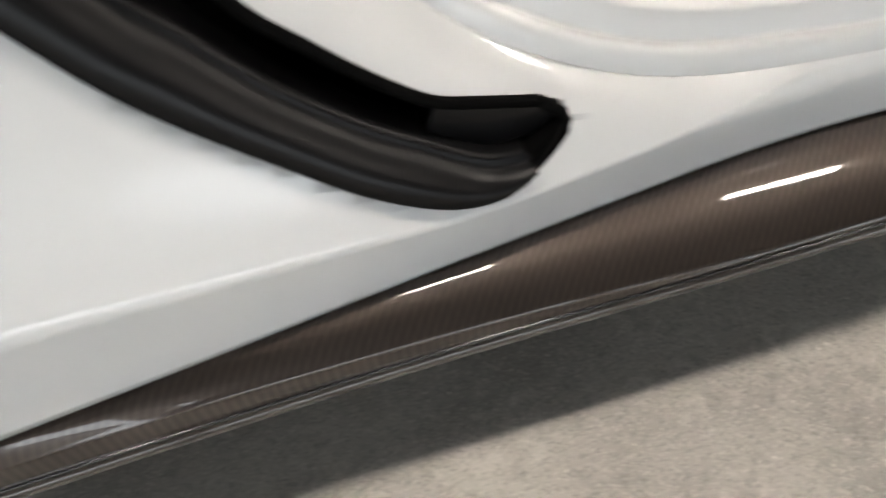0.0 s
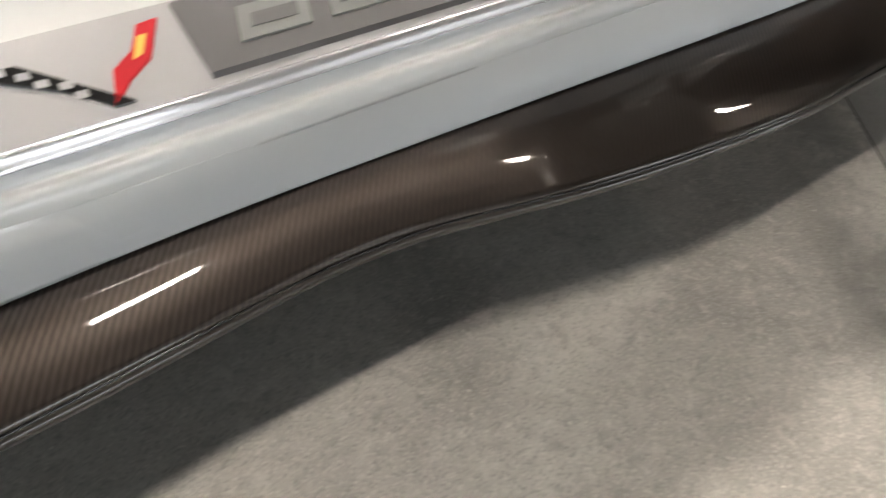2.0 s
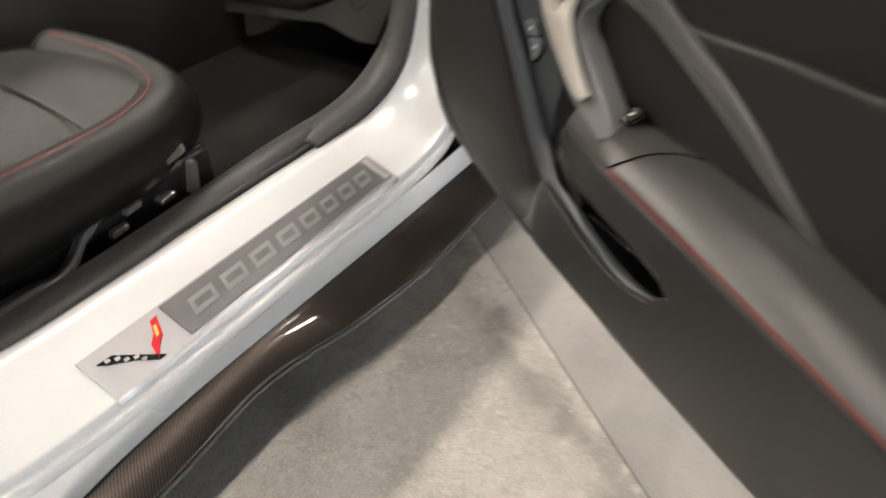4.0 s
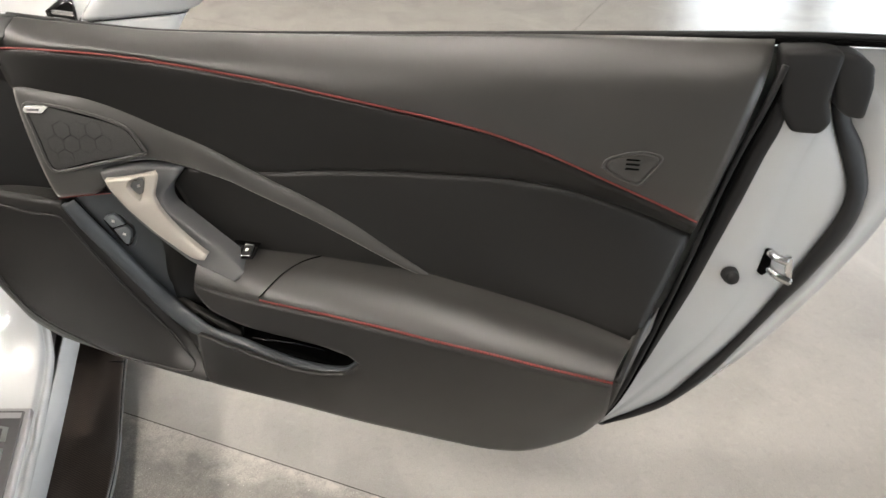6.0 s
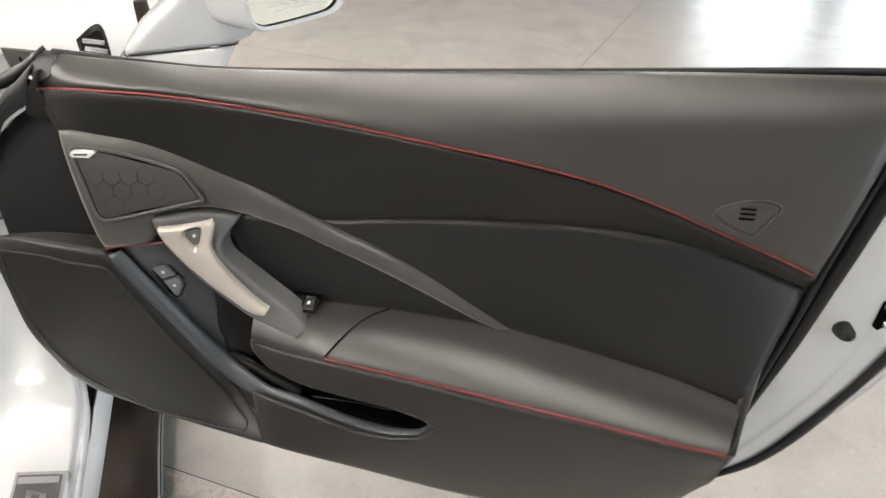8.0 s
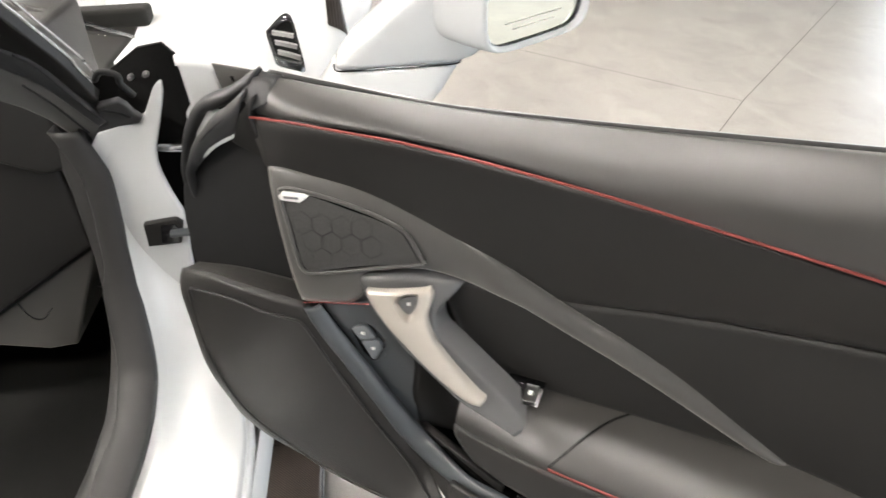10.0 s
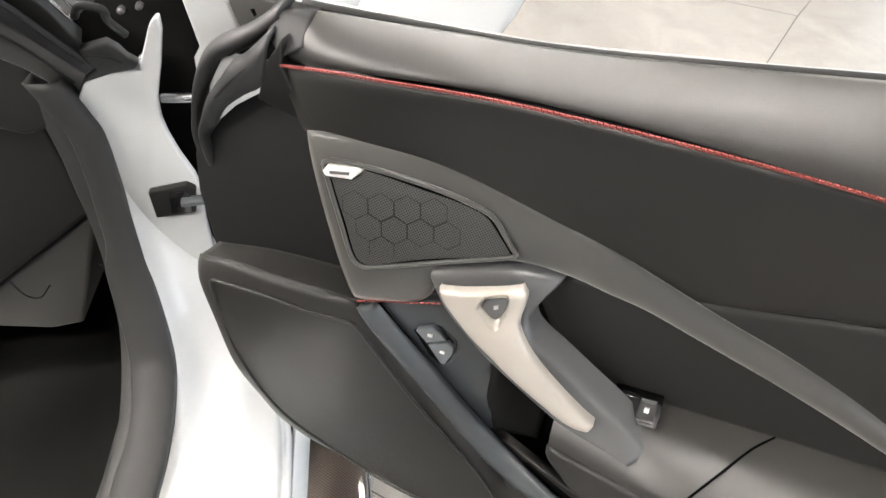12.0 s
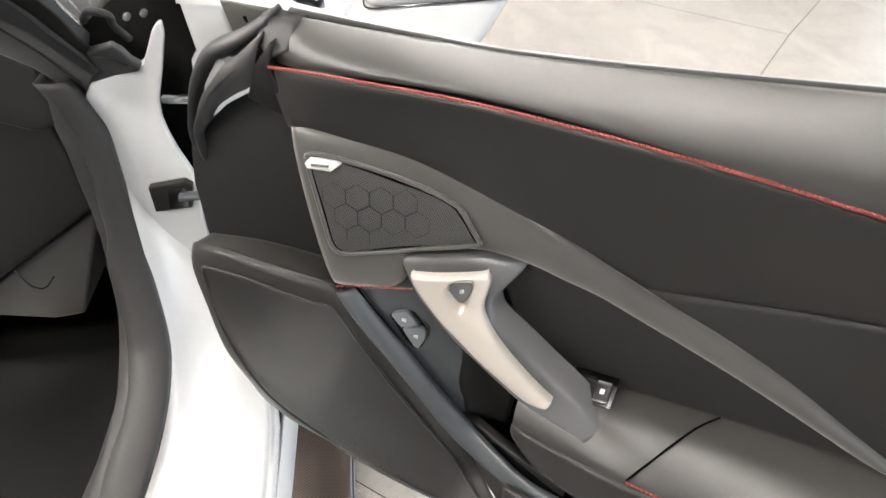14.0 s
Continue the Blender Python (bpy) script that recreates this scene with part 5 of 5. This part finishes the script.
    arm([(0.8535, -0.178, -0.345, 0.973, 1.06), (0.8555, -0.174, -0.352, 0.968, 1.07), (0.862, -0.178, -0.372, 0.966, 1.07), (0.89, -0.203, -0.41, 0.965, 1.075), (0.93, -0.255, -0.44, 0.962, 1.075), (0.97, -0.31, -0.46, 0.960, 1.07), (1.01, -0.36, -0.47, 0.965, 1.06), (1.02, -0.38, -0.46, 0.98, 1.04), (1.022, -0.41, -0.43, 1.0, 1.02)], "mirror_arm")


build_mirror()


# ---- fender, cowl, cabin ----
def fender_inner(x):
    return interp(x, [(1.13, 0.13), (1.35, 0.215), (1.45, 0.24)]) + 0.25 * max(0, x - 1.25)


def fender_z(x, y):
    """The height of the fender's shoulder and crown."""
    s = min(1.0, max(0.0, (x - 1.5) / 0.5))
    side = fender_side(x)
    f = min(1.0, max(0.0, (y - side) / (fender_inner(x) - side))) ** (1 / 1.4)
    return 0.775 + 0.06 * s * s * (3 - 2 * s) - 0.09 * (1 - f) ** 2.2 - 0.02 * f


def fender_side(x):
    return -0.10 - 0.13 * math.exp(-(((x - 2.0) / 0.45) ** 2))


def build_front():
    rows = []
    for i in range(60):
        x = 1.13 + 1.7 * i / 59
        side = fender_side(x)
        arch = 0.18
        if abs(x - 2.02) < 0.40:
            arch = max(0.18, 0.34 + math.sqrt(0.40**2 - (x - 2.02) ** 2))
        row = []
        for k in range(34):
            v = k / 33
            if v < 0.4:
                f = v / 0.4
                row.append((x, side - 0.02 * math.sin(math.pi * f), arch + (fender_z(x, side) - arch) * f))
            else:
                f = (v - 0.4) / 0.6
                y = side + (fender_inner(x) - side) * f**1.4
                row.append((x, y, fender_z(x, y)))
        rows.append(row)
    ob = part("front_fender", grid(rows), WHITE, car, "white front fender with vent")
    thicken(ob, 0.006, face=(0, -0.5, 1))
    part("arch_moulding", prism([(-0.129, 0.50), (-0.134, 0.80), (-0.166, 0.80), (-0.187, 0.60), (-0.19, 0.50)], 1.66, 1.68, 0.004, axis="x"), CARBON, car, "dark wheel arch moulding")
    wheel = tagged(new("front_wheel"), "dark alloy front wheel with black tyre")
    wheel.parent = car
    wheel.matrix_basis = pose(2.02, -0.06, 0.335)
    prof = [(0.24, -0.12), (0.31, -0.125), (0.330, -0.10), (0.335, -0.05), (0.335, 0.05), (0.330, 0.10), (0.31, 0.125), (0.24, 0.12)]
    turn = [2 * math.pi * k / 48 for k in range(48)]
    part("tyre", grid([[(r * math.cos(a), y, r * math.sin(a)) for a in turn] for r, y in prof], closed=True), RUBBER, wheel)
    part("rim", grid([[(r * math.cos(a), y, r * math.sin(a)) for a in turn] for r, y in [(0.245, -0.11), (0.235, -0.06), (0.20, -0.05), (0.06, -0.07), (0.01, -0.075)]], closed=True), GLOSS, wheel)
    # vent in the fender's rear shoulder
    vent = tagged(new("fender_vent"), "black slatted vent in the white fender")
    vent.parent = car
    rim = [(1.55, -0.008), (1.625, -0.028), (1.655, -0.044), (1.64, -0.056), (1.58, -0.068), (1.47, -0.084), (1.40, -0.092), (1.385, -0.066), (1.39, -0.042), (1.46, -0.026)]
    rim = [(p.x, p.y) for p in spline([(a, b, 0) for a, b in rim + rim[:1]], 49)[:-1]]
    cx, cy = sum(a for a, b in rim) / 48, sum(b for a, b in rim) / 48
    def loop(scale, lift):
        return [(cx + (a - cx) * scale, cy + (b - cy) * scale, fender_z(cx + (a - cx) * scale, cy + (b - cy) * scale) + lift) for a, b in rim]
    part("frame", grid([loop(1.02, -0.002), loop(1.0, 0.010), loop(0.84, 0.010), loop(0.80, 0.002), loop(0.79, 0.001)], closed=True), GLOSS, vent)
    # Black sheet just above the fender paints the shade behind the slats.
    part("opening", grid([loop(0.86, 0.0045), loop(0.4, 0.0045), loop(0.02, 0.0045)], closed=True), SHADE_BLACK, vent)
    for k in range(3):
        x = 1.44 + 0.055 * k
        lo, hi = cy - 0.024 + 0.010 * (k - 1), cy + 0.020 + 0.010 * (k - 1)
        part("slat", grid([[(x - 0.006, y, fender_z(x, y) + 0.004), (x, y, fender_z(x, y) + 0.011), (x + 0.010, y, fender_z(x, y) + 0.011), (x + 0.014, y, fender_z(x, y) + 0.004)] for y in (lo, (lo + hi) / 2, hi)]), GREY_PLASTIC, vent, smooth=False)


def build_cabin():
    # Underbody and far side are unseen, added to stop light leaking under the car.
    part("underbody", box(-1.7, 2.9, 0.10, 1.75, 0.085, 0.135, 0.01), SATIN, car, "flat dark unseen underbody")
    part("far_side", box(-1.7, 2.9, 1.72, 1.80, 0.12, 0.80, 0.03), WHITE, car)
    part("bulkhead", box(-0.50, -0.44, 0.30, 1.50, 0.12, 1.12, 0.02), SOFT, car)
    part("centre_console", box(-0.44, 1.2, 0.86, 0.98, 0.14, 0.52, 0.03), SOFT, car)
    part("cabin_floor", box(-0.44, 1.7, 0.22, 1.45, 0.14, 0.165), CARPET, car, "dark carpet on the cabin floor")
    path = spline([(-0.25, 0.222, 0.295), (0.2, 0.228, 0.295), (0.6, 0.246, 0.297), (0.80, 0.245, 0.32), (0.95, 0.245, 0.40), (1.02, 0.247, 0.52), (1.045, 0.250, 0.64), (1.06, 0.250, 0.74), (1.07, 0.250, 0.80)], 80)
    rows = []
    for i, p in enumerate(path):
        d = (path[min(i + 1, 79)] - path[max(i - 1, 0)]).normalized()
        nrm = Vector((-d.z, 0, d.x)).normalized()
        b = interp(p.z, [(0.297, 0.0), (0.315, 0.5), (0.35, 1.0), (0.42, 1.1), (0.50, 0.95), (0.58, 0.85), (0.66, 0.75), (0.72, 0.5), (0.9, 0.3)]) if p.x > 0.5 else 0.0
        rows.append([p + Vector((0, y, 0)) + nrm * h for y, h in ((-0.036 - 0.025 * b, -0.012 + 0.006 * b), (-0.032 - 0.025 * b, 0.002 + 0.006 * b), (-0.018 - 0.014 * b, 0.012), (0.01 - 0.012 * b, 0.010), (0.035 - 0.035 * b, 0.0), (0.050 - 0.045 * b, -0.02), (0.055 - 0.045 * b, -0.16))])
    thicken(part("sill_trim", grid(rows), TRIM, car, "black moulded sill trim"), 0.004, face=(-0.3, 0, 1))
    edge = [(0.66, 0.190, 0.300), (0.72, 0.187, 0.312), (0.767, 0.182, 0.322), (0.812, 0.177, 0.332), (0.861, 0.171, 0.354), (0.893, 0.168, 0.377), (0.923, 0.168, 0.402), (0.970, 0.176, 0.479), (0.985, 0.181, 0.516), (0.991, 0.182, 0.535), (1.000, 0.183, 0.586), (1.007, 0.181, 0.636), (1.013, 0.180, 0.700), (1.015, 0.188, 0.729), (1.017, 0.197, 0.754), (1.019, 0.206, 0.775)]
    wide = [0.050, 0.056, 0.061, 0.063, 0.058, 0.058, 0.061, 0.060, 0.061, 0.058, 0.044, 0.042, 0.041, 0.042, 0.044, 0.045]
    line = spline([(x, y, z) for x, y, z in edge], 70)
    width = spline([(k, w, 0) for k, w in enumerate(wide)], 70)
    rows = []
    for k, p in enumerate(line):
        d = (line[min(k + 1, 69)] - line[max(k - 1, 0)]).normalized()
        out = Vector((-d.z, 0, d.x)).normalized()
        w = width[k].y
        rows.append([p + Vector((0, y, 0)) + out * (h + 0.007) for y, h in ((0.003, -0.03), (0.0, -0.004), (0.003, -0.001), (0.35 * w, 0.003), (0.6 * w, 0.001), (w - 0.004, -0.002), (w, -0.008), (w + 0.006, -0.07))])
    thicken(part("jamb_trim", grid(rows), TRIM, car, "dark moulded trim along the door jamb"), 0.003, face=(-1, 0, 0))
    part("trim_joint", tube([(0.9895, 0.181, 0.513), (0.9825, 0.205, 0.5145), (0.9845, 0.225, 0.516), (0.993, 0.244, 0.518)], 0.0011, 6), SHADE_BLACK, car)
    # seat
    seat = tagged(new("seat"), "black leather sports seat with red stitching")
    seat.parent = car
    seat.matrix_basis = pose(0.11, -0.03, 0.022)
    bolster = spline([(-0.42, 0.385, 0.325), (-0.1, 0.372, 0.338), (0.15, 0.372, 0.343), (0.30, 0.388, 0.343), (0.39, 0.435, 0.338), (0.44, 0.51, 0.332), (0.46, 0.65, 0.332), (0.44, 0.80, 0.332)], 60)
    part("side_bolster", tube(bolster[::4] + [bolster[-1]], lambda t: 0.070 - 0.008 * t, 22, 70), SEAT, seat, "rounded black leather bolster")
    rows = []
    for i in range(30):
        x = -0.42 + 0.90 * i / 29
        rows.append([(x, 0.345 + 0.9 * max(0, x - 0.30) ** 1.2 + (0.485 - 0.9 * max(0, x - 0.30) ** 1.2) * k / 19, 0.375 + 0.030 * math.sin(math.pi * min(1, 1.15 * k / 19)) - 0.05 * max(0, (x - 0.36) / 0.12) ** 2) for k in range(20)])
    thicken(part("cushion", grid(rows), SEAT, seat, "black leather seat cushion"), 0.02, face=(0, 0, 1))
    for x in (0.045, 0.22):
        part("cushion_seam", tube([(x, 0.37, 0.398), (x + 0.01, 0.50, 0.407), (x + 0.015, 0.65, 0.407), (x + 0.015, 0.80, 0.398)], 0.0022, 6, 30), RUBBER, seat)
    part("piping", tube([(-0.2, 0.372, 0.405), (0.10, 0.370, 0.4125), (0.26, 0.382, 0.4125), (0.36, 0.425, 0.4075), (0.42, 0.50, 0.4005), (0.445, 0.62, 0.3975), (0.435, 0.78, 0.3965)], 0.0011, 6, 80), THREAD, seat, "red stitched seam")
    part("seat_base", box(-0.42, 0.40, 0.335, 0.80, 0.165, 0.32, 0.02), SATIN, seat)
    strip = [(-0.12, 0.322, 0.245), (0.02, 0.320, 0.250), (0.065, 0.318, 0.243), (0.098, 0.318, 0.263), (0.122, 0.318, 0.292), (0.152, 0.319, 0.311), (0.182, 0.320, 0.322), (0.238, 0.322, 0.331), (0.297, 0.324, 0.340), (0.336, 0.330, 0.341)]
    rows = [[p + Vector((0, dy, dz)) for dy, dz in ((0.012, 0.012), (0.0, 0.009), (-0.004, 0.003), (-0.003, -0.006), (0.008, -0.012))] for p in spline(strip, 60)]
    thicken(part("cover_strip", grid(rows), GREY_PLASTIC, seat, "grey edge strip of the seat cover"), 0.003)
    part("switch_plate", prism([(0.10, 0.19), (0.40, 0.19), (0.39, 0.325), (0.31, 0.333), (0.22, 0.322), (0.16, 0.305), (0.13, 0.28)], 0.328, 0.350, 0.008), GLOSS, seat, "gloss black seat side cover")
    for x, z in ((0.182, 0.269), (0.214, 0.295), (0.281, 0.276)):
        part("seat_switch", prism([(x - 0.016, z - 0.007), (x + 0.014, z - 0.004), (x + 0.016, z + 0.007), (x - 0.014, z + 0.005)], 0.316, 0.332, 0.003), STEEL if x > 0.25 else GREY_PLASTIC, seat, "seat switch")
    part("recline_lever", prism([(0.327, 0.26), (0.348, 0.26), (0.350, 0.315), (0.335, 0.32)], 0.316, 0.332, 0.004), GREY_PLASTIC, seat, "grey seat lever")
    # hinge pillar; a black box paints the shade in its cavity
    part("hinge_cavity_shade", box(1.13, 1.40, -0.07, 0.19, 0.20, 0.66, 0.01), SHADE_BLACK, car, "black box painted as the shade in the hinge cavity")
    part("hinge_arm", tube([(1.06, 0.112, 0.721), (1.05, 0.085, 0.723), (1.04, 0.050, 0.726)], 0.007, 8), STEEL, car, "steel hinge pin")
    wing = prism([(0.113, 0.785), (0.091, 0.826), (0.084, 0.834), (0.078, 0.835), (0.079, 0.818), (0.093, 0.775), (0.108, 0.735), (0.111, 0.71), (0.109, 0.69), (0.102, 0.66), (0.091, 0.628), (0.088, 0.604), (0.094, 0.558), (0.096, 0.50), (0.120, 0.48), (0.19, 0.48), (0.208, 0.53), (0.212, 0.578), (0.205, 0.649), (0.196, 0.707), (0.198, 0.747), (0.185, 0.765), (0.15, 0.775)], 1.0125, 1.027, 0.003, axis="x")
    for v in wing.verts:
        v.co.x += 0.06 * (v.co.z - 0.55)
    part("pillar_wing", wing, WHITE, car, "white pillar wing")
    part("door_check", prism([(0.152, 0.617), (0.102, 0.622), (0.092, 0.614), (0.101, 0.578), (0.153, 0.576)], 1.005, 1.022, 0.002, axis="x"), SATIN, car, "black door check bracket")
    part("check_slot", prism([(0.125, 0.615), (0.104, 0.615), (0.099, 0.605), (0.105, 0.581), (0.132, 0.581)], 1.0025, 1.012, 0.001, axis="x"), GLOSS, car)
    part("check_strap", prism([(1.006, 0.598), (1.006, 0.606), (0.998, 0.606), (0.992, 0.604), (0.992, 0.597), (0.998, 0.598)], 0.060, 0.112, 0.002), SLATE, car, "dark steel door check strap")
    # dash end, glovebox, kick panel
    part("dash_end", prism([(0.255, 0.80), (0.25, 0.70), (0.29, 0.69), (0.36, 0.72), (0.60, 0.80), (0.60, 0.90), (0.255, 0.90)], 1.05, 1.30, 0.01, axis="x"), SOFT, car, "black dashboard end")
    part("glovebox", prism([(0.29, 0.685), (0.35, 0.715), (0.60, 0.795), (0.95, 0.80), (0.95, 0.30), (0.60, 0.345), (0.50, 0.392), (0.279, 0.53), (0.285, 0.62)], 1.10, 1.35, 0.010, axis="x"), SOFT, car, "black glovebox front")
    part("knee_panel", prism([(0.282, 0.522), (0.50, 0.386), (0.60, 0.335), (0.95, 0.30), (0.95, 0.26), (0.53, 0.322), (0.43, 0.300), (0.377, 0.305)], 1.115, 1.35, 0.006, axis="x"), GREY_PLASTIC, car, "dark lower knee panel")
    part("kick_panel", box(1.10, 1.62, 0.24, 0.285, 0.15, 0.72, 0.01), CARPET, car, "dark carpeted kick panel")
    part("footwell_wall", box(1.60, 1.66, 0.24, 0.95, 0.15, 0.80, 0.01), CARPET, car)
    part("loose_wire", tube([(1.095, 0.44, 0.43), (1.09, 0.425, 0.40), (1.09, 0.405, 0.392), (1.095, 0.385, 0.41)], 0.0012, 6), GLOSS, car, "thin loose wire")
    # windscreen pillar, its seals and the screen
    lay = Vector((0.82, 0.0, 0.57))

    def slab(name, outline, lift, mat, label="", bevel=0.004, depth=0.016):
        """A padded layer of the given outline lying on the pillar's slope."""
        bm = bmesh.new()
        top = [bm.verts.new(Vector(p) - lay * lift) for p in outline]
        low = [bm.verts.new(Vector(p) + lay * depth) for p in outline]
        bm.faces.new(top)
        for i in range(len(top)):
            j = (i + 1) % len(top)
            bm.faces.new((top[i], low[i], low[j], top[j]))
        bmesh.ops.recalc_face_normals(bm, faces=bm.faces)
        rim = [e for e in bm.edges if all(v in set(top) for v in e.verts)]
        bmesh.ops.bevel(bm, geom=rim, offset=bevel, segments=4, affect="EDGES", profile=0.5, clamp_overlap=True)
        return part(name, bm, mat, car, label)

    slab("pillar_trim", [(0.782, 0.332, 1.034), (0.782, 0.29, 1.091), (0.942, 0.24, 0.901), (0.955, 0.22, 0.883), (0.971, 0.206, 0.86), (0.992, 0.195, 0.829), (1.017, 0.183, 0.794), (1.028, 0.177, 0.779), (1.038, 0.18, 0.764), (1.057, 0.214, 0.737), (1.053, 0.226, 0.743), (1.034, 0.23, 0.77), (1.015, 0.24, 0.797), (0.997, 0.26, 0.823), (0.982, 0.282, 0.844)], 0.003, GREY_PLASTIC, "dark grey screen pillar trim", 0.006)
    slab("pillar_seal", [(0.764, 0.272, 1.117), (0.924, 0.222, 0.927), (0.935, 0.201, 0.911), (0.952, 0.189, 0.887), (0.974, 0.18, 0.855), (0.999, 0.169, 0.82), (1.011, 0.165, 0.803), (1.022, 0.163, 0.787), (1.029, 0.178, 0.777), (1.018, 0.184, 0.793), (0.993, 0.196, 0.828), (0.972, 0.207, 0.859), (0.956, 0.221, 0.881), (0.943, 0.242, 0.9), (0.783, 0.292, 1.09)], 0.006, FOLD, "black rubber door seal along the screen pillar", 0.005)
    slab("seal_flap", [(1.0, 0.164, 0.819), (0.996, 0.142, 0.824), (0.994, 0.129, 0.827), (1.002, 0.122, 0.816), (1.013, 0.119, 0.8), (1.021, 0.112, 0.789), (1.027, 0.119, 0.78), (1.03, 0.15, 0.776), (1.034, 0.17, 0.77), (1.045, 0.189, 0.754), (1.059, 0.216, 0.734), (1.037, 0.189, 0.766), (1.028, 0.177, 0.779), (1.022, 0.163, 0.787), (1.011, 0.165, 0.803)], 0.006, FOLD, "folded end of the rubber seal", 0.006, 0.004)
    slab("pillar_strip", [(0.751, 0.258, 1.136), (0.763, 0.228, 1.119), (0.923, 0.178, 0.929), (0.938, 0.17, 0.908), (0.96, 0.162, 0.876), (0.984, 0.158, 0.841), (0.993, 0.155, 0.828), (1.001, 0.164, 0.817), (0.994, 0.171, 0.827), (0.974, 0.18, 0.855), (0.952, 0.189, 0.887), (0.935, 0.201, 0.911), (0.924, 0.222, 0.927), (0.764, 0.272, 1.117)], 0.003, SATIN, "satin black screen pillar strip", 0.003)
    fold = [Vector(p) - lay * 0.0065 for p in ((0.930, 0.212, 0.921), (0.948, 0.196, 0.896), (0.972, 0.186, 0.860), (0.998, 0.175, 0.823), (1.014, 0.168, 0.800))]
    part("seal_edge", tube(fold, 0.0022, 8, 50), RUBBER, car)
    part("seal_edge", tube([Vector(p) - lay * 0.006 for p in ((1.003, 0.158, 0.814), (1.008, 0.140, 0.808), (1.016, 0.126, 0.796))], 0.0028, 8, 30), RUBBER, car)
    part("seal_edge", tube([Vector(p) - lay * 0.004 for p in ((0.966, 0.232, 0.868), (0.990, 0.216, 0.833), (1.016, 0.205, 0.795), (1.036, 0.198, 0.767))], 0.0016, 8, 30), RUBBER, car)
    part("reveal_moulding", tube([(0.771, 0.208, 1.108), (0.931, 0.158, 0.918), (0.949, 0.153, 0.891), (0.970, 0.147, 0.861)], 0.0022, 8, 50), STEEL, car, "bright screen moulding")
    part("reveal_moulding", tube([(0.772, 0.194, 1.106), (0.932, 0.144, 0.916), (0.945, 0.140, 0.897), (0.962, 0.137, 0.872)], 0.0016, 8, 50), STEEL, car, "bright screen moulding")
    part("seal_hook", tube([(0.967, 0.142, 0.865), (0.960, 0.133, 0.876), (0.958, 0.124, 0.878), (0.964, 0.111, 0.870), (0.975, 0.113, 0.854), (0.991, 0.106, 0.832)], 0.0045, 8, 40), RUBBER, car, "rubber drain hook")
    part("cowl", prism([(1.10, 0.70), (1.12, 0.755), (1.60, 0.765), (1.75, 0.75), (1.75, 0.68)], 0.26, 1.40, 0.01), SATIN, car, "black cowl panel")
    rows = [[Vector((0.56 + (0.90 + 0.16 * math.sin(math.pi * v)) * u, 0.40 - 0.17 * u + 1.0 * v, 1.155 - 0.372 * u + 0.02 * math.sin(math.pi * u))) for v in [k / 12 for k in range(13)]] for u in [k / 12 for k in range(13)]]
    ws = part("windscreen", grid(rows), GLASS, car, "raked tinted windscreen")
    thicken(ws, 0.005)
    ws.visible_shadow = False


def build_shell():
    """The bonnet, nose and low tail that close the body where the walk only sees their edges."""
    rows = []
    for i in range(30):
        x = 1.66 + 1.17 * i / 29
        y0 = fender_inner(x) - 0.004
        row = []
        for k in range(17):
            v = k / 16
            row.append((x, y0 + (1.78 - y0) * v, fender_z(x, y0) - 0.004 + 0.03 * math.sin(math.pi * v)))
        rows.append(row)
    thicken(part("bonnet", grid(rows), WHITE, car, "white bonnet"), 0.006, face=(0, 0, 1))
    part("nose", prism([(2.80, 0.18), (2.98, 0.20), (3.02, 0.34), (2.97, 0.56), (2.86, 0.74), (2.80, 0.79)], -0.02, 1.80, 0.02), WHITE, car, "white front bumper")
    part("tail_deck", prism([(-0.52, 0.16), (-0.52, 0.52), (-0.9, 0.54), (-1.6, 0.52), (-1.74, 0.46), (-1.70, 0.20)], 0.16, 1.74, 0.02), WHITE, car, "white tail deck")


build_front()
build_cabin()
build_shell()
# Flat black sheet across the hinge gap, standing in for its deep shade.
part("cavity_shade", prism([(0.24, 0.30), (0.235, 0.79), (0.126, 0.86), (0.089, 0.865), (0.067, 0.84), (-0.06, 0.74), (-0.08, 0.30)], 1.110, 1.125, axis="x"), SHADE_BLACK, car, "flat black sheet painted as deep cavity shade")
part("hinge_bolt", tube([(1.099, 0.141, 0.82), (1.109, 0.141, 0.82), (1.117, 0.141, 0.82)], 0.0045, 6), TAUPE, car, "zinc hinge bolt")
part("hinge_bolt", tube([(1.099, 0.118, 0.823), (1.109, 0.118, 0.823), (1.117, 0.118, 0.823)], 0.0045, 6), TAUPE, car, "zinc hinge bolt")
